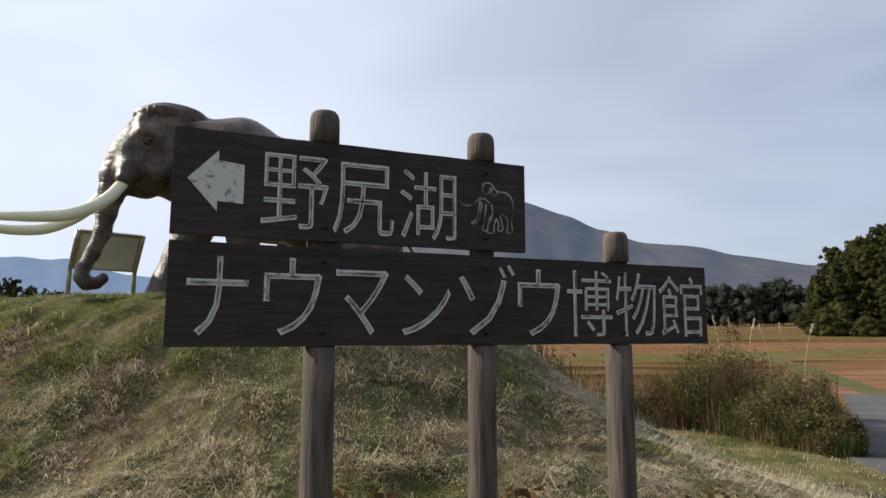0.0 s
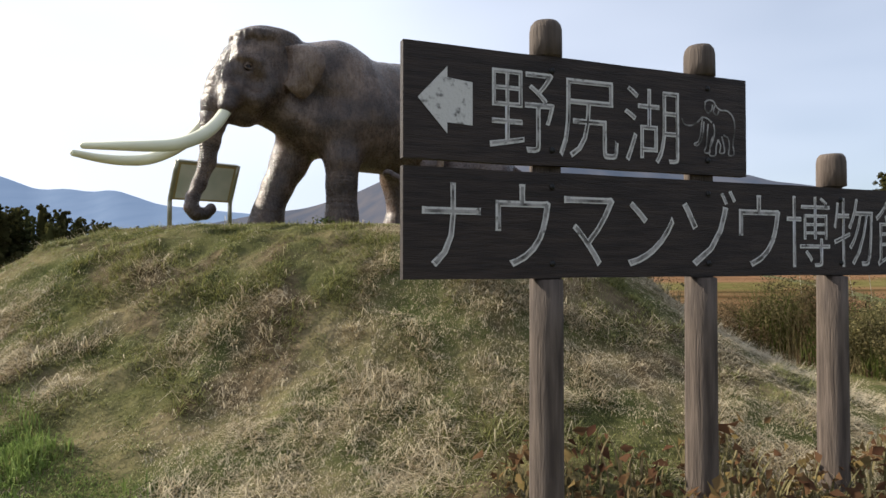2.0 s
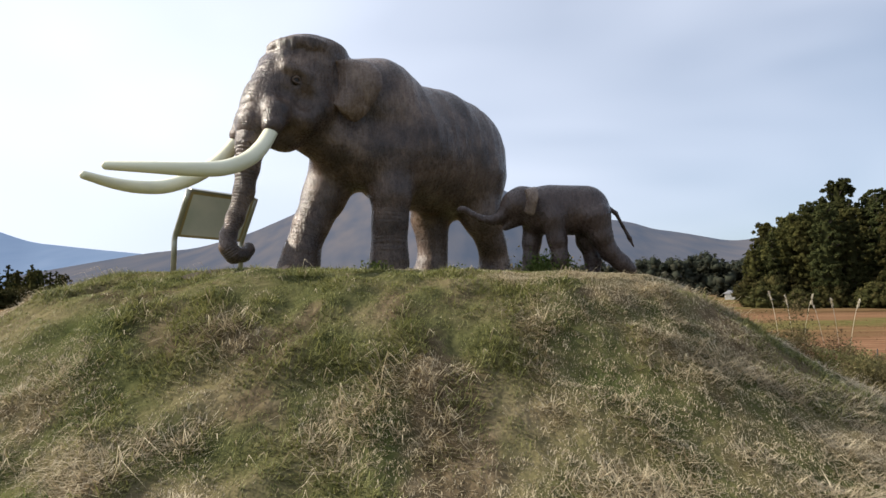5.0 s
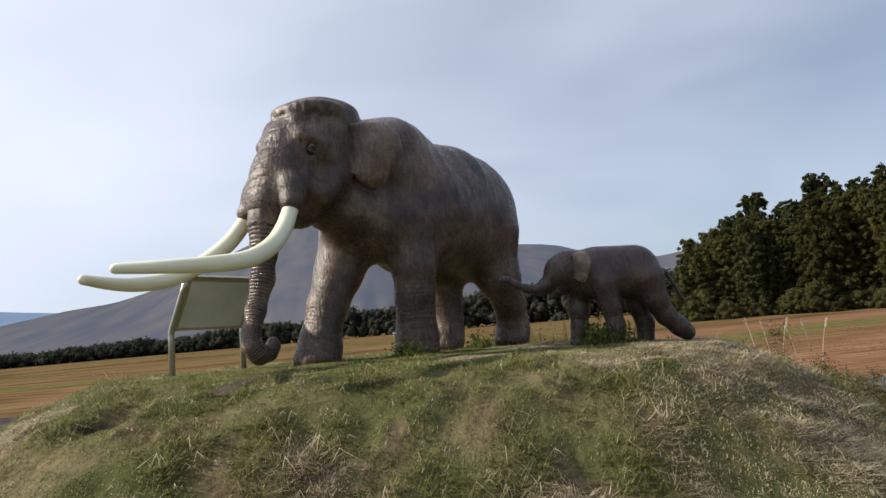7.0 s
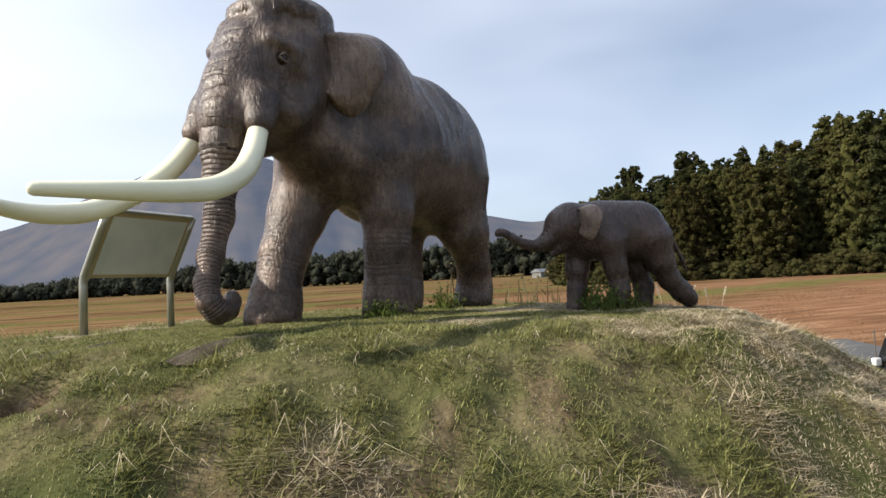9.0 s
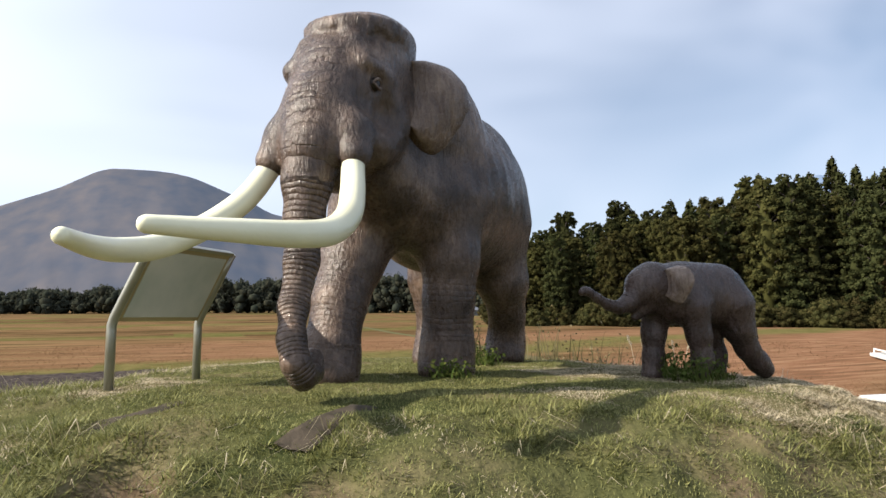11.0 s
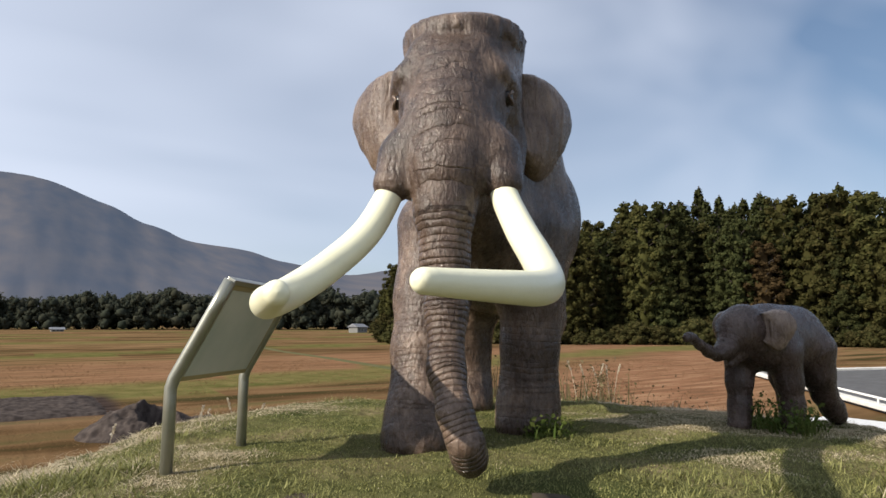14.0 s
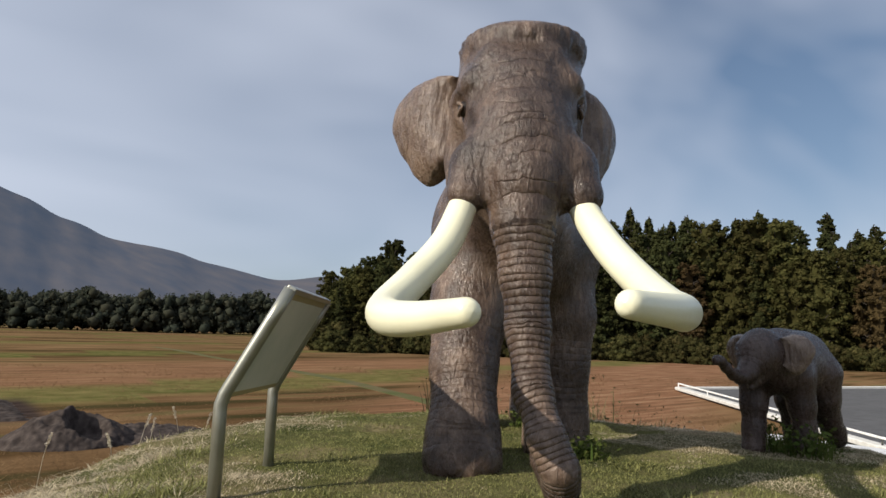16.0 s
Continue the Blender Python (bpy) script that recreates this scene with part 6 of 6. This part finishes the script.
STAKEMAT = mat("dark_stake", (0.05, 0.045, 0.04), 0.8, (0.09, 0.08, 0.07), 10)
for i_, (x_, y_) in enumerate(((9.5, 22.0), (11.0, 21.0), (12.4, 19.8), (8.6, 22.6))):
    z_ = float(ground_z(x_, y_))
    v_, f_ = tube([(x_, y_, z_ - 0.1), (x_ + 0.02, y_, z_ + 0.6), (x_ + 0.05, y_ + 0.02, z_ + 1.25)], [0.02, 0.02, 0.018], 7)
    mesh_ob("stake", v_, f_, STAKEMAT, label="thin dark fence stake in the field", category="stake", group="fence stakes")


# ---- heap of earth, far houses ----
SOIL = mat("dark_soil", (0.030, 0.024, 0.022), 0.95, (0.070, 0.057, 0.051), 4, spec=0.05, bump=0.9, bscale=14)


def soil_heap(cx, cy, R, h, seed, label, hollow=0.0):
    n = 90
    u = np.linspace(-1, 1, n)
    X, Y = np.meshgrid(cx + R * 1.4 * u, cy + R * u)
    d = np.hypot((X - cx) / (R * 1.3), (Y - cy) / R)
    hgt = h * np.clip(1 - d, 0, 1) ** 0.8 * (0.75 + 0.5 * fbm(X * 0.9 + seed, Y * 0.9, 4))
    pit = np.hypot((X - cx - 0.22 * R) / (0.40 * R), (Y - cy + 0.34 * R) / (0.50 * R))
    hgt = hgt * (1 - hollow * sstep(1.1, 0.6, pit + 0.4 * (fbm(X * 2, Y * 2 + seed) - 0.47)))
    hgt += (0.22 * (fbm(X * 3.0, Y * 3.0 + seed) - 0.47) + 0.10 * (fbm(X * 9, Y * 9 + seed, 2) - 0.4)) * (d < 0.97)
    Z = ground_z(X, Y) + np.where(d < 1, np.maximum(hgt, 0.03), -0.25)
    idx = np.arange(n * n).reshape(n, n)
    F = np.stack([idx[:-1, :-1], idx[:-1, 1:], idx[1:, 1:], idx[1:, :-1]], -1).reshape(-1, 4)
    mesh_ob("earth_heap", np.stack([X, Y, Z], -1).reshape(-1, 3), F, SOIL, smooth=False, label=label, category="heap")


def ploughed_strip():
    """Bare ploughed soil: ridges and clods."""
    nx, ny = 220, 130
    X, V_ = np.meshgrid(np.linspace(-29.5, -2.5, nx), np.linspace(-4.3, 4.3, ny))
    Y = 42.5 + 0.05 * X + V_
    edge = sstep(0, 0.8, 4.3 - np.abs(V_) + 0.6 * (fbm(X / 2, Y / 2) - 0.5)) * sstep(0, 1.5, 13.5 - np.abs(X + 16))
    Z = ground_z(X, Y) - 0.12 + edge * (0.16 + 0.11 * np.abs(np.sin(V_ * 3.3 + 0.5 * fbm(X / 3, Y / 3))) + 0.16 * (fbm(X * 1.7, Y * 1.7, 3) - 0.45))
    idx = np.arange(nx * ny).reshape(ny, nx)
    F = np.stack([idx[:-1, :-1], idx[:-1, 1:], idx[1:, 1:], idx[1:, :-1]], -1).reshape(-1, 4)
    mesh_ob("ploughed_soil", np.stack([X, Y, Z], -1).reshape(-1, 3), F, SOIL, smooth=False, label="dark ploughed soil in ridges and clods", category="soil", kind="stuff")


ploughed_strip()
soil_heap(-2.9, 32.8, 1.65, 1.30, 3.0, "heap of dark dug earth with a hollow", 0.8)
soil_heap(-0.6, 33.2, 1.9, 0.45, 8.0, "low spread of grey dug earth")
PLASTER = mat("pale_wall", (0.17, 0.17, 0.165), 0.85, (0.13, 0.13, 0.12), 2)
ROOF = mat("grey_roof", (0.12, 0.125, 0.14), 0.7, (0.16, 0.17, 0.19), 2)


def house(x, y, w, d, h, turn, label):
    z = float(ground_z(x, y)) - 0.1
    root = empty("far_house", Matrix.Translation((x, y, z)) @ Matrix.Rotation(radians(turn), 4, "Z"), label, "house")
    wall = part("wall", box(w, d, h, Matrix.Translation((0, 0, h / 2)), 0.05, 1), PLASTER, root)
    bm = bmesh.new()
    o = 0.5
    vs = [bm.verts.new(p) for p in ((-w / 2 - o, -d / 2 - o, h - 0.1), (w / 2 + o, -d / 2 - o, h - 0.1), (w / 2 + o, d / 2 + o, h - 0.1), (-w / 2 - o, d / 2 + o, h - 0.1), (-w / 2 - o, 0, h + d * 0.28), (w / 2 + o, 0, h + d * 0.28))]
    for q in ((0, 1, 5, 4), (2, 3, 4, 5), (0, 4, 3), (1, 2, 5), (3, 2, 1, 0)):
        bm.faces.new([vs[i] for i in q])
    part("roof", bm, ROOF, root, "grey pitched roof")
    for k in (-0.3, 0.0, 0.3):
        part("window", box(w * 0.14, 0.06, h * 0.3, Matrix.Translation((k * w, -d / 2 - 0.02, h * 0.55)), 0), GLASS, root, "dark window")


house(107, 240, 6.0, 4.5, 2.3, 25, "small pale farmhouse with grey roof beyond the fields")
house(10.1, 327, 4.6, 3, 1.1, 5, "tiny white shed far across the fields")


# ---- more grass: the foot of the mound, the verge and the field stubble ----
def foot(x, y, r):
    d = top_distance(x, y)
    return (d >= 5.0) & (y < 21) & (x < 7.2) & (r.random(len(x)) < np.exp(-np.hypot(x + 0, y - 7) / 12))


grass_patch("verge_grass", (-12, 9), (3.0, 20), 130000, 0.10, 0.005, "rough green and straw verge grass at the mound's foot", 8, foot)


def stubble(x, y, r):
    d = top_distance(x, y)
    road_ = np.interp(y, [p[1] for p in ROAD], [p[0] for p in ROAD])
    on_road = (x > road_ - 1.5) & (x < road_ + 5.0)
    lot_ = (x > 14) & (y < 37) & (x > 20 + (y - 18.5) * 0.94)
    ploughed = (np.abs(x + 16) < 13.5) & (np.abs(y - 42.5 - 0.05 * x) < 4.2)
    verge_ = (x > 1) & (y < 23) & (x < road_ + 1)
    return (d > 5) & ~verge_ & ~on_road & ~lot_ & ~ploughed & (r.random(len(x)) < 0.25 + 0.75 * (fbm(x / 5, y / 5) > 0.45))


def stubble_patch():
    r = np.random.default_rng(31)
    n = 80000
    D = 12 + 58 * r.random(n) ** 1.3; yaw = np.radians(-72 + 92 * r.random(n))
    x, y = -np.sin(yaw) * D - 3, np.cos(yaw) * D + 6
    k = stubble(x, y, r); x, y, D = x[k], y[k], D[k]; n = len(x)
    z = ground_z(x, y)
    h = (0.04 + 0.06 * r.random(n) * (fbm(x / 2, y / 2) > 0.5)) * (1 + D / 90)
    a = r.random(n) * 6.28; w = 0.006 + D * 0.0003
    V = np.stack([np.stack([x - np.cos(a) * w, y - np.sin(a) * w, z - 0.02], 1), np.stack([x + np.cos(a) * w, y + np.sin(a) * w, z - 0.02], 1),
                  np.stack([x + r.normal(size=n) * 0.12 * (1 + D / 40), y + r.normal(size=n) * 0.12, z + h], 1)], 1).reshape(-1, 3)
    mesh_ob("field_stubble", V, np.arange(3 * n).reshape(-1, 3), STUB, kind="stuff", label="short tawny stubble and dry weeds over the fields", category="stubble")


STUB = stem_material("stubble_straw", (0.17, 0.105, 0.05), (0.26, 0.165, 0.08), (0.32, 0.23, 0.12))
stubble_patch()


# ---- flat stones let into the turf ----
STONE = mat("brown_stone", (0.070, 0.056, 0.042), 0.95, (0.035, 0.030, 0.022), 7, spec=0.1, bump=0.9, bscale=24)
for x_, y_, w_, d_, a_ in STONES:
    z_ = float(ground_z(x_, y_))
    e_ = 0.3
    nrm_ = Vector((-(float(ground_z(x_ + e_, y_)) - float(ground_z(x_ - e_, y_))) / (2 * e_), -(float(ground_z(x_, y_ + e_)) - float(ground_z(x_, y_ - e_))) / (2 * e_), 1)).normalized()
    M_ = Matrix.Translation((x_, y_, z_ - 0.004)) @ Vector((0, 0, 1)).rotation_difference(nrm_).to_matrix().to_4x4() @ Matrix.Rotation(radians(a_), 4, "Z")
    bm_ = bmesh.new()
    bmesh.ops.create_grid(bm_, x_segments=8, y_segments=10, size=0.5)
    for v_ in bm_.verts:
        q_ = max(abs(v_.co.x), abs(v_.co.y)) * 2
        v_.co = Vector((v_.co.x * w_ * (1 + 0.12 * noise.noise((v_.co.y * 3, x_, 1))), v_.co.y * d_, 0.012 * (1 - q_ ** 4) - 0.02 * (q_ > 0.95) + 0.008 * noise.noise((v_.co.x * 6, v_.co.y * 6, y_))))
    bmesh.ops.transform(bm_, matrix=M_, verts=bm_.verts)
    for v_ in bm_.verts:                                     # it lies with the turf
        v_.co.z = 0.35 * v_.co.z + 0.65 * (float(ground_z(v_.co.x, v_.co.y)) + 0.004)
    tagged(part("flat_stone", bm_, STONE, smooth=True), "flat brown stone sunk into the turf", "stone", "stones in the turf")
